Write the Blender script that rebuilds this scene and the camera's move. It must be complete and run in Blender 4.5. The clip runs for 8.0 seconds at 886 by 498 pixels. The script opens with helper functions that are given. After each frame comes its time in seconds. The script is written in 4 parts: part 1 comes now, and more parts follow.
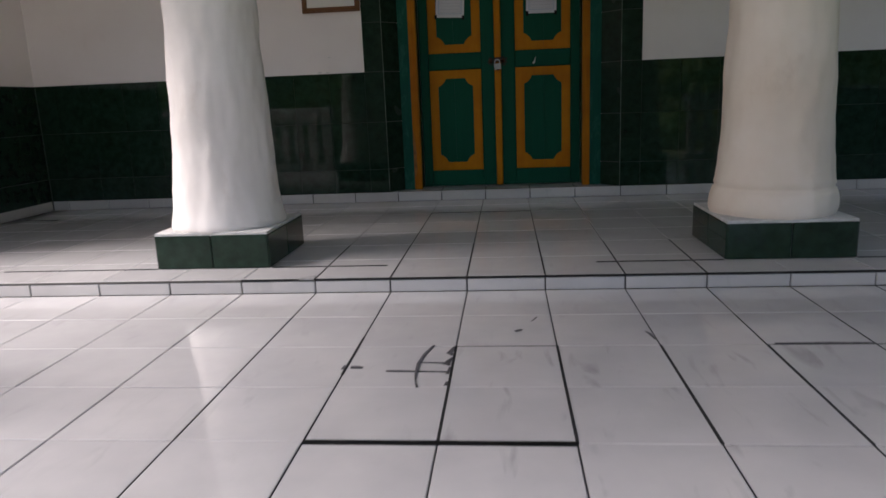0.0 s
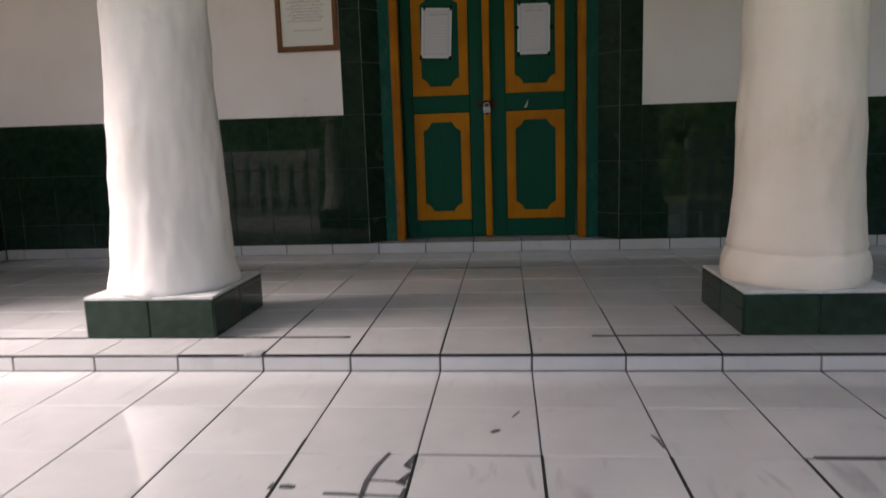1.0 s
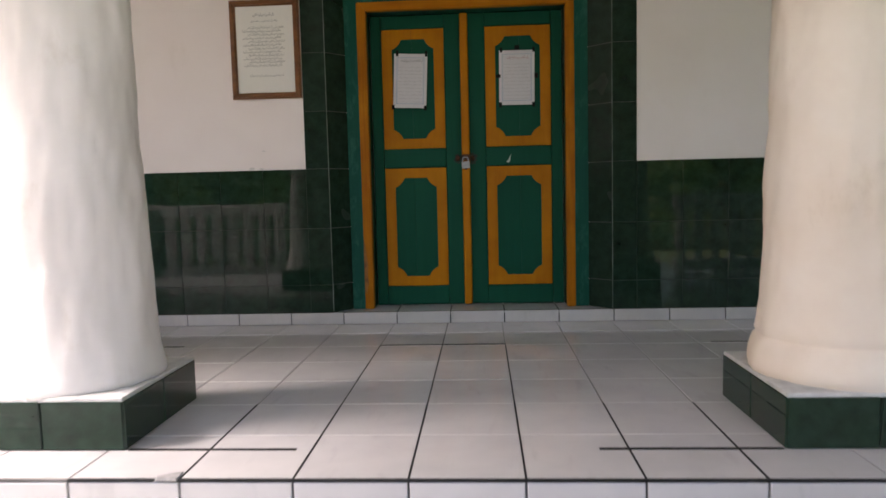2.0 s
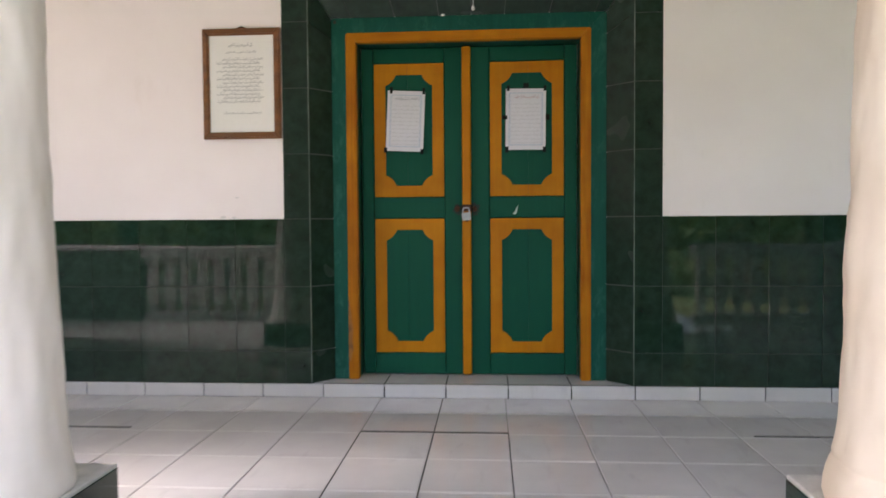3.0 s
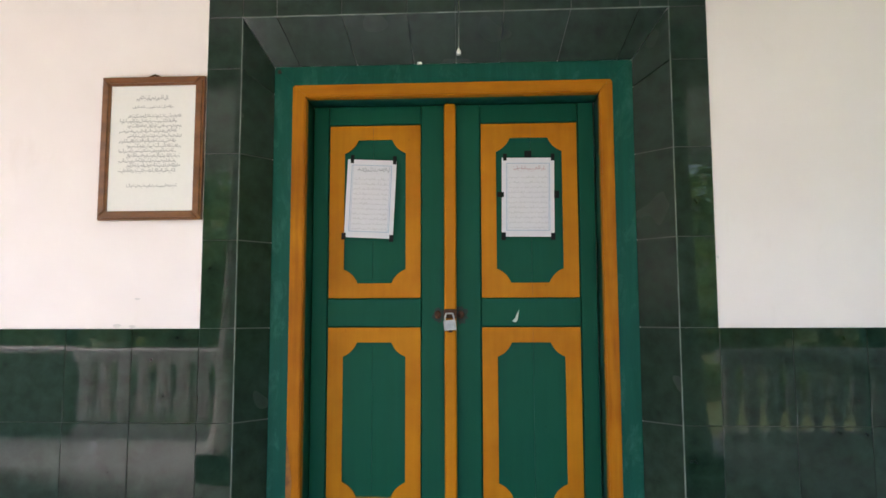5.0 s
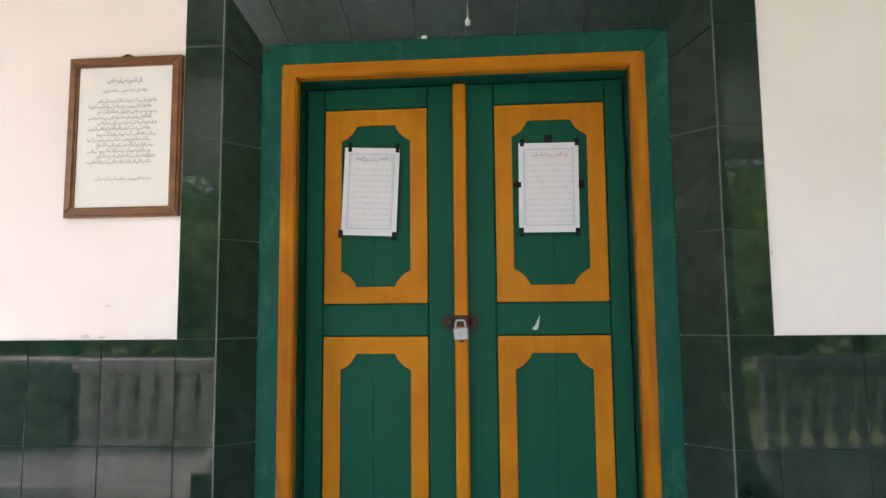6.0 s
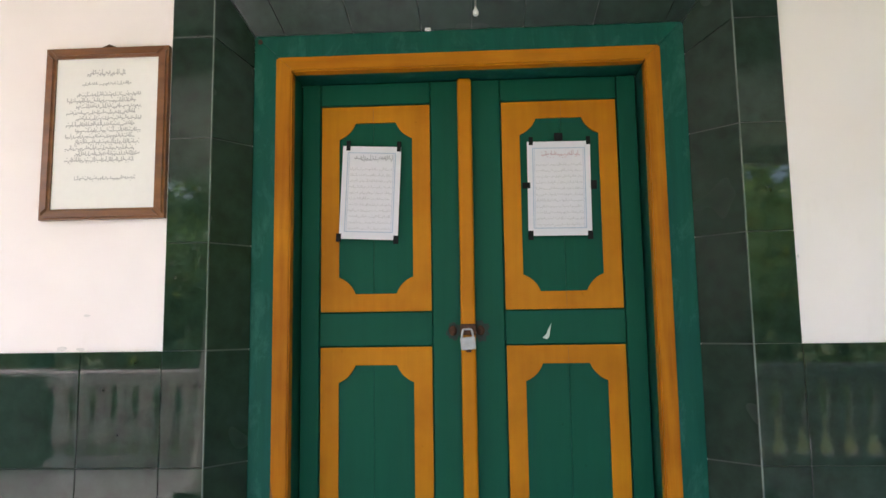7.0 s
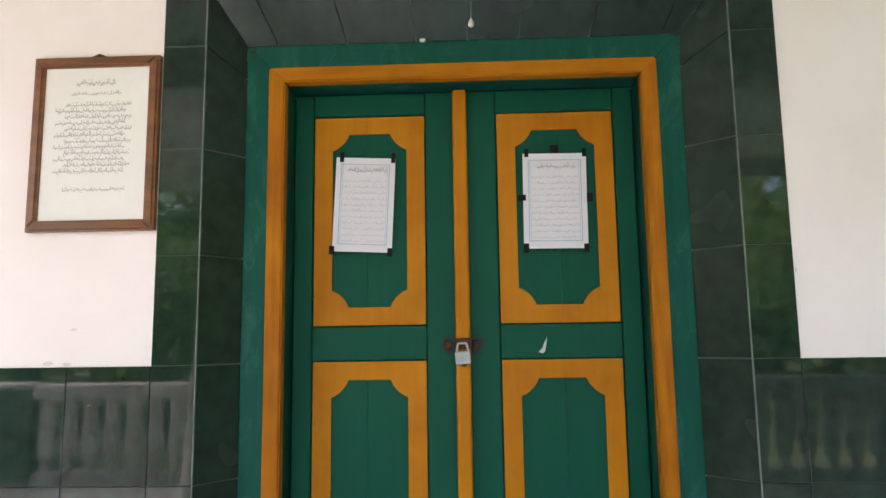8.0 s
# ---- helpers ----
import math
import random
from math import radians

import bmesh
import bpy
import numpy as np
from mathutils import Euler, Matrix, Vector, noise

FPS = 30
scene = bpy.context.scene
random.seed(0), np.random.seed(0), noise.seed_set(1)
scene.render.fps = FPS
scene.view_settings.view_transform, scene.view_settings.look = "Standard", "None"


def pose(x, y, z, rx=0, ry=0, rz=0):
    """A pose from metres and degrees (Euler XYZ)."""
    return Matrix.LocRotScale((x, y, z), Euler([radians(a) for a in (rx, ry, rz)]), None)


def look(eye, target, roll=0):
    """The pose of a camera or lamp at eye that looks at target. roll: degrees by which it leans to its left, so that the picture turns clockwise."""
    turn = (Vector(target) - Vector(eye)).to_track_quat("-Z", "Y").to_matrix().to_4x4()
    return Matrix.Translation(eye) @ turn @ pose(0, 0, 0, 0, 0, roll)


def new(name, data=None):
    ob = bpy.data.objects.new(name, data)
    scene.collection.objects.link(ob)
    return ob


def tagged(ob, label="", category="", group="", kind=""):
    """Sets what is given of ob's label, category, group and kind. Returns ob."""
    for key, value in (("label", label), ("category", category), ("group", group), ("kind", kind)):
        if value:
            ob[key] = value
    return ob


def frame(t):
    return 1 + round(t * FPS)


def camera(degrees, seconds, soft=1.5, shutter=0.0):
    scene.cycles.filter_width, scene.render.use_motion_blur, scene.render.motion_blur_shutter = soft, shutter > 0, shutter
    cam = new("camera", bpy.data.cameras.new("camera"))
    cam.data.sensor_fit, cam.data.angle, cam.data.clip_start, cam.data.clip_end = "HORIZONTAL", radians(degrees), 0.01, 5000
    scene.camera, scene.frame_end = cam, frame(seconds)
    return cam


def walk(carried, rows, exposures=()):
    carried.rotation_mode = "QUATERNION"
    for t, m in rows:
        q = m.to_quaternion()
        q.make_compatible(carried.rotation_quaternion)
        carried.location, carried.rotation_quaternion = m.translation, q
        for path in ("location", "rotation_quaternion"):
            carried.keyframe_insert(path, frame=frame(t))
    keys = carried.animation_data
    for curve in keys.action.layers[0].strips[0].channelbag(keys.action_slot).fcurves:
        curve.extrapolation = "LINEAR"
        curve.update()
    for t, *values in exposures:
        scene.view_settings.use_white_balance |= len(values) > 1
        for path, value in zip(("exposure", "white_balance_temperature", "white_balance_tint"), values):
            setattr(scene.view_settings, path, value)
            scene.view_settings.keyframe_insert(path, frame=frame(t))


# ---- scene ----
cam = camera(65.7, 8.0, soft=1.5, shutter=0.5)
PATH = [
    (0, (0.011, -0.166, 0.748), (-0.178, 1.78, 0.326), -2.3),
    (0.5, (0.054, 0.044, 0.764), (-0.139, 1.995, 0.372), -1.9),
    (1, (0.078, 0.246, 0.771), (-0.108, 2.214, 0.463), -1.8),
    (1.5, (0.043, 0.505, 0.802), (-0.074, 2.49, 0.587), -1.7),
    (1.7, (0.039, 0.595, 0.796), (-0.067, 2.583, 0.606), -1.5),
    (2.8, (0.112, 1.147, 0.917), (-0.046, 3.139, 0.814), -0.8),
    (3, (0.077, 1.247, 0.927), (-0.056, 3.242, 0.856), -0.4),
    (3.5, (0.117, 1.519, 0.929), (0.031, 3.517, 0.956), -0.3),
    (4, (0.157, 1.767, 0.963), (0.024, 3.758, 1.102), -0.7),
    (4.5, (0.097, 1.979, 0.993), (-0.017, 3.968, 1.167), -0.0),
    (4.7, (0.07, 2.048, 1.0), (-0.028, 4.037, 1.187), -0.1),
    (5.8, (0.106, 2.434, 1.025), (-0.05, 4.418, 1.219), -0.5),
    (6, (0.097, 2.481, 1.014), (-0.067, 4.463, 1.221), -0.5),
    (6.5, (0.026, 2.569, 1.016), (-0.096, 4.554, 1.225), -0.7),
    (7, (0.001, 2.613, 1.016), (-0.102, 4.597, 1.247), -0.8),
    (7.5, (-0.008, 2.636, 1.02), (-0.099, 4.619, 1.271), -0.9),
    (8, (-0.009, 2.64, 1.027), (-0.088, 4.622, 1.288), -0.8),
]
EXPOSURES = [(0, 1.02, 6250, 18.5), (0.5, 1.22, 6450, 19), (1.0, 1.46, 6550, 20), (1.5, 1.80, 6700, 21), (3, 2.94, 6500, 21.5), (4, 3.36, 6300, 20.5), (8, 3.44, 6350, 20)]
walk(cam, [(t, look(eye, target, roll)) for t, eye, target, roll in PATH], EXPOSURES)

K = 0.775  # metres in one unit of the plan below (a floor tile with its joint is 0.4 units)

# ---- world, sun, exposure ----
world = bpy.data.worlds.new("world")
scene.world = world
world.use_nodes = True
wn = world.node_tree
sky = wn.nodes.new("ShaderNodeTexSky")
sky.sky_type, sky.sun_disc = "NISHITA", False
sky.sun_elevation, sky.sun_rotation = radians(42), radians(256)
sky.air_density, sky.dust_density, sky.ozone_density = 1.0, 3.5, 0.7
wn.nodes["Background"].inputs["Strength"].default_value = 0.15
wn.links.new(sky.outputs["Color"], wn.nodes["Background"].inputs["Color"])

sun_data = bpy.data.lights.new("sun", "SUN")
sun_data.energy, sun_data.angle, sun_data.color = 3.1, radians(24), (1.0, 0.97, 0.94)
sun = new("sun", sun_data)
sun.matrix_world = look((-9.0, -2.2, 8.35), (0, 0, 0))


# ---- materials ----
def material(name, rough=0.5, metal=0.0, spec=0.5):
    m = bpy.data.materials.new(name)
    m.use_nodes = True
    b = m.node_tree.nodes["Principled BSDF"]
    b.inputs["Roughness"].default_value = rough
    b.inputs["Metallic"].default_value = metal
    b.inputs["Specular IOR Level"].default_value = spec
    return m, m.node_tree, b


def node(nt, kind, **sockets):
    n = nt.nodes.new(kind)
    for key, value in sockets.items():
        n.inputs[key.replace("_", " ")].default_value = value
    return n


def coords(nt, scale=(1, 1, 1), shuffle=False, turn=0):
    """Object coordinates in metres, scaled; shuffle: moved at random from object to object."""
    c = nt.nodes.new("ShaderNodeTexCoord")
    m = nt.nodes.new("ShaderNodeMapping")
    m.inputs["Scale"].default_value = scale
    m.inputs["Rotation"].default_value = (0, 0, radians(turn))
    nt.links.new(c.outputs["Object"], m.inputs["Vector"])
    if shuffle:
        info = nt.nodes.new("ShaderNodeObjectInfo")
        mul = nt.nodes.new("ShaderNodeVectorMath")
        mul.operation = "MULTIPLY"
        mul.inputs[1].default_value = (37.0, 91.0, 53.0)
        nt.links.new(info.outputs["Random"], mul.inputs[0])
        nt.links.new(mul.outputs[0], m.inputs["Location"])
    return m.outputs["Vector"]


def ramp(nt, source, stops):
    r = nt.nodes.new("ShaderNodeValToRGB")
    e = r.color_ramp.elements
    while len(e) < len(stops):
        e.new(0.5)
    for el, (at, col) in zip(e, stops):
        el.position, el.color = at, (*col, 1)
    nt.links.new(source, r.inputs["Fac"])
    return r.outputs["Color"]


def mixed(nt, a, b, fac=0.5, mode="MIX"):
    m = nt.nodes.new("ShaderNodeMix")
    m.data_type, m.blend_type = "RGBA", mode
    for value, at in ((fac, 0), (a, 6), (b, 7)):
        if isinstance(value, bpy.types.NodeSocket):
            nt.links.new(value, m.inputs[at])
        elif at == 0:
            m.inputs[0].default_value = value
        else:
            m.inputs[at].default_value = (*value, 1)
    return m.outputs[2]


def noise_tex(nt, vec, scale, detail=4.0, rough=0.55, distort=0.0):
    n = node(nt, "ShaderNodeTexNoise", Scale=scale, Detail=detail, Roughness=rough, Distortion=distort)
    nt.links.new(vec, n.inputs["Vector"])
    return n.outputs["Fac"]


def bump(nt, b, height, strength, distance=0.002):
    n = node(nt, "ShaderNodeBump", Strength=strength, Distance=distance)
    nt.links.new(height, n.inputs["Height"])
    nt.links.new(n.outputs["Normal"], b.inputs["Normal"])


def mottled(name, dark, light, scale, rough, fine=60.0, grit=0.88, relief=0.2, distance=0.002, spec=0.5, shuffle=False, stretch=(1, 1, 1), rough_to=None):
    """A surface whose colour wanders between two tones, with fine grain and relief."""
    m, nt, b = material(name, rough, 0.0, spec)
    v = coords(nt, stretch, shuffle)
    big = noise_tex(nt, v, scale, 5)
    small = noise_tex(nt, v, fine, 3)
    col = ramp(nt, big, ((0.3, dark), (0.7, light)))
    grain = ramp(nt, small, ((0.3, (grit, grit, grit)), (0.7, (1.0, 1.0, 1.0))))
    nt.links.new(mixed(nt, col, grain, 1.0, "MULTIPLY"), b.inputs["Base Color"])
    if rough_to is not None:
        rr = node(nt, "ShaderNodeMapRange", To_Min=rough, To_Max=rough_to)
        nt.links.new(big, rr.inputs["Value"])
        nt.links.new(rr.outputs["Result"], b.inputs["Roughness"])
    both = nt.nodes.new("ShaderNodeMath")
    both.operation = "ADD"
    nt.links.new(big, both.inputs[0])
    nt.links.new(small, both.inputs[1])
    bump(nt, b, both.outputs[0], relief, distance)
    return m


def floor_tile_material(name, veins):
    """Glazed white ceramic: faint grey clouds, soft diagonal veins, a wavy glaze, scuffs in the gloss."""
    m, nt, b = material(name, 0.16, 0.0, 0.75)
    v = coords(nt, (1, 1, 1), True)
    clouds = noise_tex(nt, v, 5.0, 4)
    base = ramp(nt, clouds, ((0.3, (0.495, 0.478, 0.466)), (0.7, (0.555, 0.537, 0.52))))
    w = coords(nt, (9.5, 2.6, 2.0), True, -17)
    streak = noise_tex(nt, w, 1.5, 3, 0.5, 0.6)
    vein = ramp(nt, streak, ((0.60, (1, 1, 1)), (0.72, (0.79, 0.78, 0.78))))
    info = nt.nodes.new("ShaderNodeObjectInfo")
    tone = ramp(nt, info.outputs["Random"], ((0.0, (0.95, 0.95, 0.955)), (1.0, (1, 1, 1))))
    col = mixed(nt, base, vein, veins, "MULTIPLY")
    speck = noise_tex(nt, coords(nt), 26.0, 6, 0.7)
    dirt = ramp(nt, speck, ((0.66, (1, 1, 1)), (0.8, (0.86, 0.85, 0.83))))
    col = mixed(nt, mixed(nt, col, tone, 1.0, "MULTIPLY"), dirt, 1.0, "MULTIPLY")
    nt.links.new(col, b.inputs["Base Color"])
    scuff = noise_tex(nt, coords(nt, (1, 1, 1), True), 14.0, 6, 0.65)
    rr = node(nt, "ShaderNodeMapRange", From_Min=0.3, From_Max=0.75, To_Min=0.045, To_Max=0.13)
    nt.links.new(scuff, rr.inputs["Value"])
    nt.links.new(rr.outputs["Result"], b.inputs["Roughness"])
    bump(nt, b, noise_tex(nt, v, 9.0, 2), 0.10, 0.002)
    return m


def green_tile_material(name="green_glazed_tile", gloss=(0.03, 0.045), spec=0.37):
    """Dark green glazed wall tile with a marbled, cloudy glaze."""
    m, nt, b = material(name, 0.06, 0.0, spec)
    v = coords(nt, (1, 1, 1), True)
    clouds = noise_tex(nt, v, 19.0, 4, 0.55, 0.2)
    col = ramp(nt, clouds, ((0.15, (0.003, 0.011, 0.006)), (0.85, (0.0225, 0.051, 0.0345))))
    info = nt.nodes.new("ShaderNodeObjectInfo")
    tone = ramp(nt, info.outputs["Random"], ((0.0, (0.84, 0.86, 0.84)), (1.0, (1, 1, 1))))
    nt.links.new(mixed(nt, col, tone, 1.0, "MULTIPLY"), b.inputs["Base Color"])
    smear = noise_tex(nt, coords(nt), 6.0, 1)
    rr = node(nt, "ShaderNodeMapRange", From_Min=0.2, From_Max=0.8, To_Min=gloss[0], To_Max=gloss[1])
    nt.links.new(smear, rr.inputs["Value"])
    nt.links.new(rr.outputs["Result"], b.inputs["Roughness"])
    return m


def painted_wood(name, dark, light, rough, fade, chalky=None, along=(22, 22, 1.4)):
    """Brushed oil paint over planed wood: long grain, as a rule along the height, thin worn spots."""
    m, nt, b = material(name, rough, 0.0, 0.12)
    v = coords(nt, along)
    grain = noise_tex(nt, v, 2.2, 6, 0.6)
    col = ramp(nt, grain, ((0.3, dark), (0.7, light)))
    patch = noise_tex(nt, coords(nt), 3.5, 5, 0.6)
    worn = ramp(nt, patch, ((0.35, (1, 1, 1)), (0.75, fade)))
    spots = noise_tex(nt, coords(nt), 48.0, 3, 0.6)
    dirt = ramp(nt, spots, ((0.70, (1, 1, 1)), (0.80, (0.72, 0.70, 0.66))))
    col = mixed(nt, mixed(nt, col, worn, 1.0, "MULTIPLY"), dirt, 1.0, "MULTIPLY")
    if chalky:
        rub = ramp(nt, noise_tex(nt, coords(nt, (1.6, 1.6, 0.8)), 9.0, 7, 0.72, 0.5), ((0.52, (0, 0, 0)), (0.72, (0.85, 0.85, 0.85))))
        col = mixed(nt, col, chalky, rub)
    nt.links.new(col, b.inputs["Base Color"])
    bump(nt, b, grain, 0.06, 0.001)
    return m


def plaster_material(name, dark, light, lumps, strength):
    m, nt, b = material(name, 0.75, 0.0, 0.3)
    v = coords(nt)
    big = noise_tex(nt, v, 2.0, 5)
    col = ramp(nt, big, ((0.32, dark), (0.68, light)))
    stain = noise_tex(nt, coords(nt, (1, 1, 0.45)), 6.0, 6, 0.65)
    spots = ramp(nt, stain, ((0.60, (1, 1, 1)), (0.78, (0.86, 0.83, 0.79) if strength > 0.5 else (0.95, 0.94, 0.925))))
    nt.links.new(mixed(nt, col, spots, 1.0, "MULTIPLY"), b.inputs["Base Color"])
    mid = noise_tex(nt, coords(nt, (1, 1, 0.6)) if strength > 0.5 else v, lumps, 3 if strength < 0.5 else 2, 0.5 if strength < 0.5 else 0.42)
    bump(nt, b, mid, strength, 0.012 if strength < 0.5 else 0.03)
    return m


tile_white = floor_tile_material("white_floor_tile", 0.35)
tile_veined = floor_tile_material("veined_floor_tile", 1.0)
tile_green = green_tile_material()
tile_green_dull = green_tile_material("dull_green_glazed_tile", (0.20, 0.30), 0.28)
grout_floor = mottled("floor_grout", (0.07, 0.066, 0.062), (0.19, 0.18, 0.17), 3.0, 0.9)
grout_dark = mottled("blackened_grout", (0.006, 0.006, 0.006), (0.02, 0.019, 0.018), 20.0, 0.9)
grout_wall = mottled("wall_grout", (0.045, 0.058, 0.05), (0.10, 0.118, 0.105), 6.0, 0.8)
plaster = plaster_material("white_wall_plaster", (0.875, 0.795, 0.762), (0.92, 0.85, 0.82), 5.0, 0.22)
column_plaster = plaster_material("whitewashed_column_plaster", (0.76, 0.705, 0.655), (0.87, 0.825, 0.785), 5.0, 1.0)
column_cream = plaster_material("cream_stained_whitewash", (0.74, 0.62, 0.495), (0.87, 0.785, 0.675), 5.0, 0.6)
mortar = mottled("plinth_mortar", (0.45, 0.44, 0.42), (0.66, 0.65, 0.62), 12.0, 0.9, relief=0.5)
mortar_grey = mottled("grey_mortar", (0.16, 0.155, 0.15), (0.34, 0.33, 0.32), 25.0, 0.9, relief=0.6)
green_paint = painted_wood("green_oil_paint", (0.0019, 0.068, 0.0385), (0.0024, 0.076, 0.043), 0.5, (0.86, 0.9, 0.95))
frame_paint = painted_wood("brighter_green_frame_paint", (0.0026, 0.063, 0.042), (0.004, 0.085, 0.057), 0.45, (1.2, 0.85, 0.95), (0.03, 0.135, 0.10))
orange_paint = painted_wood("orange_yellow_oil_paint", (0.455, 0.173, 0.003), (0.505, 0.199, 0.0035), 0.45, (0.78, 0.66, 0.5))
orange_streaked = painted_wood("streaky_orange_oil_paint", (0.34, 0.115, 0.004), (0.515, 0.20, 0.0045), 0.45, (0.74, 0.60, 0.5))
orange_lintel = painted_wood("orange_oil_paint_on_lintel", (0.42, 0.155, 0.004), (0.505, 0.198, 0.004), 0.45, (0.74, 0.60, 0.5), None, (1.4, 22, 22))
worn_brown = mottled("worn_brown_paint", (0.13, 0.045, 0.008), (0.40, 0.15, 0.008), 22.0, 0.6, relief=0.5)
brown_wood = mottled("varnished_brown_wood", (0.13, 0.044, 0.012), (0.25, 0.092, 0.025), 4.0, 0.3, stretch=(1, 1, 6))
sheet_cream = mottled("cream_print_paper", (0.82, 0.80, 0.75), (0.86, 0.84, 0.79), 3.0, 0.35, grit=0.98, relief=0.05, spec=0.2)
sheet_white = mottled("white_copy_paper", (0.69, 0.67, 0.71), (0.74, 0.72, 0.75), 5.0, 0.6, grit=0.97, relief=0.1)
ink_grey = mottled("grey_ink", (0.46, 0.45, 0.43), (0.60, 0.58, 0.55), 90.0, 0.8)
ink_faint = mottled("faint_grey_ink", (0.56, 0.54, 0.57), (0.66, 0.64, 0.66), 90.0, 0.8)
ink_mid = mottled("mid_grey_ink", (0.40, 0.39, 0.42), (0.55, 0.54, 0.57), 90.0, 0.8)
ink_pink = mottled("faded_pink_ink", (0.58, 0.42, 0.45), (0.66, 0.52, 0.54), 60.0, 0.8)
ink_blue = mottled("pale_blue_border", (0.38, 0.46, 0.58), (0.46, 0.53, 0.64), 40.0, 0.8)
tape_black = mottled("black_tape", (0.004, 0.004, 0.004), (0.008, 0.008, 0.009), 40.0, 0.5, spec=0.15)
steel = mottled("dull_padlock_steel", (0.36, 0.36, 0.37), (0.48, 0.48, 0.49), 30.0, 0.35)
rust = mottled("rusty_iron", (0.030, 0.012, 0.006), (0.12, 0.045, 0.018), 40.0, 0.85, relief=0.8)
grime = mottled("dark_grime", (0.006, 0.012, 0.008), (0.012, 0.032, 0.018), 30.0, 0.7)
white_plastic = mottled("white_plastic", (0.72, 0.71, 0.68), (0.8, 0.79, 0.76), 20.0, 0.4)
red_plastic = mottled("red_plastic", (0.42, 0.025, 0.03), (0.52, 0.04, 0.045), 20.0, 0.4)
black_stain = mottled("black_smear", (0.03, 0.028, 0.03), (0.11, 0.105, 0.11), 60.0, 0.7)
scuff_grey = mottled("rubbed_grey_plaster", (0.72, 0.67, 0.64), (0.83, 0.78, 0.75), 25.0, 0.8)
chip_white = mottled("bare_chipped_paint", (0.45, 0.5, 0.45), (0.62, 0.66, 0.6), 60.0, 0.7)
ceiling_paint = mottled("white_ceiling_paint", (0.78, 0.755, 0.71), (0.84, 0.82, 0.78), 2.0, 0.85)
roof_clay = mottled("clay_roof", (0.16, 0.06, 0.035), (0.26, 0.10, 0.06), 5.0, 0.85, relief=0.6)
bark = mottled("tree_bark", (0.035, 0.022, 0.014), (0.10, 0.065, 0.04), 8.0, 0.9, relief=0.9, distance=0.02, stretch=(1, 1, 0.3))
parapet_green = mottled("grey_green_render", (0.10, 0.135, 0.115), (0.145, 0.185, 0.16), 3.0, 0.6, relief=0.3)
edge_bead = mottled("pale_tile_arris", (0.08, 0.11, 0.09), (0.20, 0.24, 0.21), 9.0, 0.22)
earth = mottled("garden_earth_and_grass", (0.07, 0.11, 0.03), (0.17, 0.18, 0.07), 0.6, 0.95, fine=14.0, relief=0.6, distance=0.03)


def leaf_material():
    m, nt, b = material("tree_leaves", 0.5)
    g = nt.nodes.new("ShaderNodeNewGeometry")
    col = ramp(nt, g.outputs["Random Per Island"], ((0.0, (0.06, 0.12, 0.02)), (0.6, (0.13, 0.22, 0.04)), (1.0, (0.24, 0.32, 0.06))))
    nt.links.new(col, b.inputs["Base Color"])
    # thin leaves let part of the sun through
    thin = nt.nodes.new("ShaderNodeBsdfTranslucent")
    nt.links.new(col, thin.inputs["Color"])
    both = nt.nodes.new("ShaderNodeMixShader")
    both.inputs[0].default_value = 0.45
    nt.links.new(b.outputs[0], both.inputs[1])
    nt.links.new(thin.outputs[0], both.inputs[2])
    nt.links.new(both.outputs[0], nt.nodes["Material Output"].inputs["Surface"])
    return m


leaf_green = leaf_material()

# ---- building helpers ----
BASE = {}


def thing(name, x, y, z, label, category, group="", kind=""):
    """An Empty at the thing's base, given in plan units."""
    ob = tagged(new(name), label, category, group, kind)
    ob.location = (K * x, K * y, K * z)
    BASE[ob] = Vector((x, y, z))
    return ob


def part(name, bm, mat, parent=None, label="", smooth=False):
    """Links a bmesh, drawn in plan units, as one mesh object under a thing or a part."""
    at = BASE.get(parent, Vector((0, 0, 0)))
    bmesh.ops.transform(bm, matrix=Matrix.Scale(K, 4) @ Matrix.Translation(-at), verts=bm.verts)
    bmesh.ops.recalc_face_normals(bm, faces=bm.faces)
    me = bpy.data.meshes.new(name)
    bm.to_mesh(me)
    bm.free()
    for p in me.polygons:
        p.use_smooth = smooth
    me.materials.append(mat)
    ob = new(name, me)
    if parent is not None:
        ob.parent = parent
        BASE[ob] = at
    if label:
        ob["label"] = label
    return ob


def solo(name, bm, mat, label, category, group="", kind="", smooth=False):
    return tagged(part(name, bm, mat, None, "", smooth), label, category, group, kind)


def box(bm, x0, x1, y0, y1, z0, z1, bevel=0.0, segments=1):
    m = Matrix.LocRotScale(((x0 + x1) / 2, (y0 + y1) / 2, (z0 + z1) / 2), None, (x1 - x0, y1 - y0, z1 - z0))
    r = bmesh.ops.create_cube(bm, size=1.0, matrix=m)
    if bevel:
        edges = {e for v in r["verts"] for e in v.link_edges}
        bmesh.ops.bevel(bm, geom=list(edges), offset=bevel, segments=segments, affect="EDGES", profile=0.5)
    return bm


def boxed(*a, **k):
    return box(bmesh.new(), *a, **k)


def prism(bm, corners, y0, y1):
    """An upright slab: corners in x and z, from depth y0 to y1."""
    vs = [bm.verts.new((x, y0, z)) for x, z in corners]
    f = bm.faces.new(vs)
    r = bmesh.ops.extrude_face_region(bm, geom=[f])
    for v in r["geom"]:
        if isinstance(v, bmesh.types.BMVert):
            v.co.y = y1
    return bm


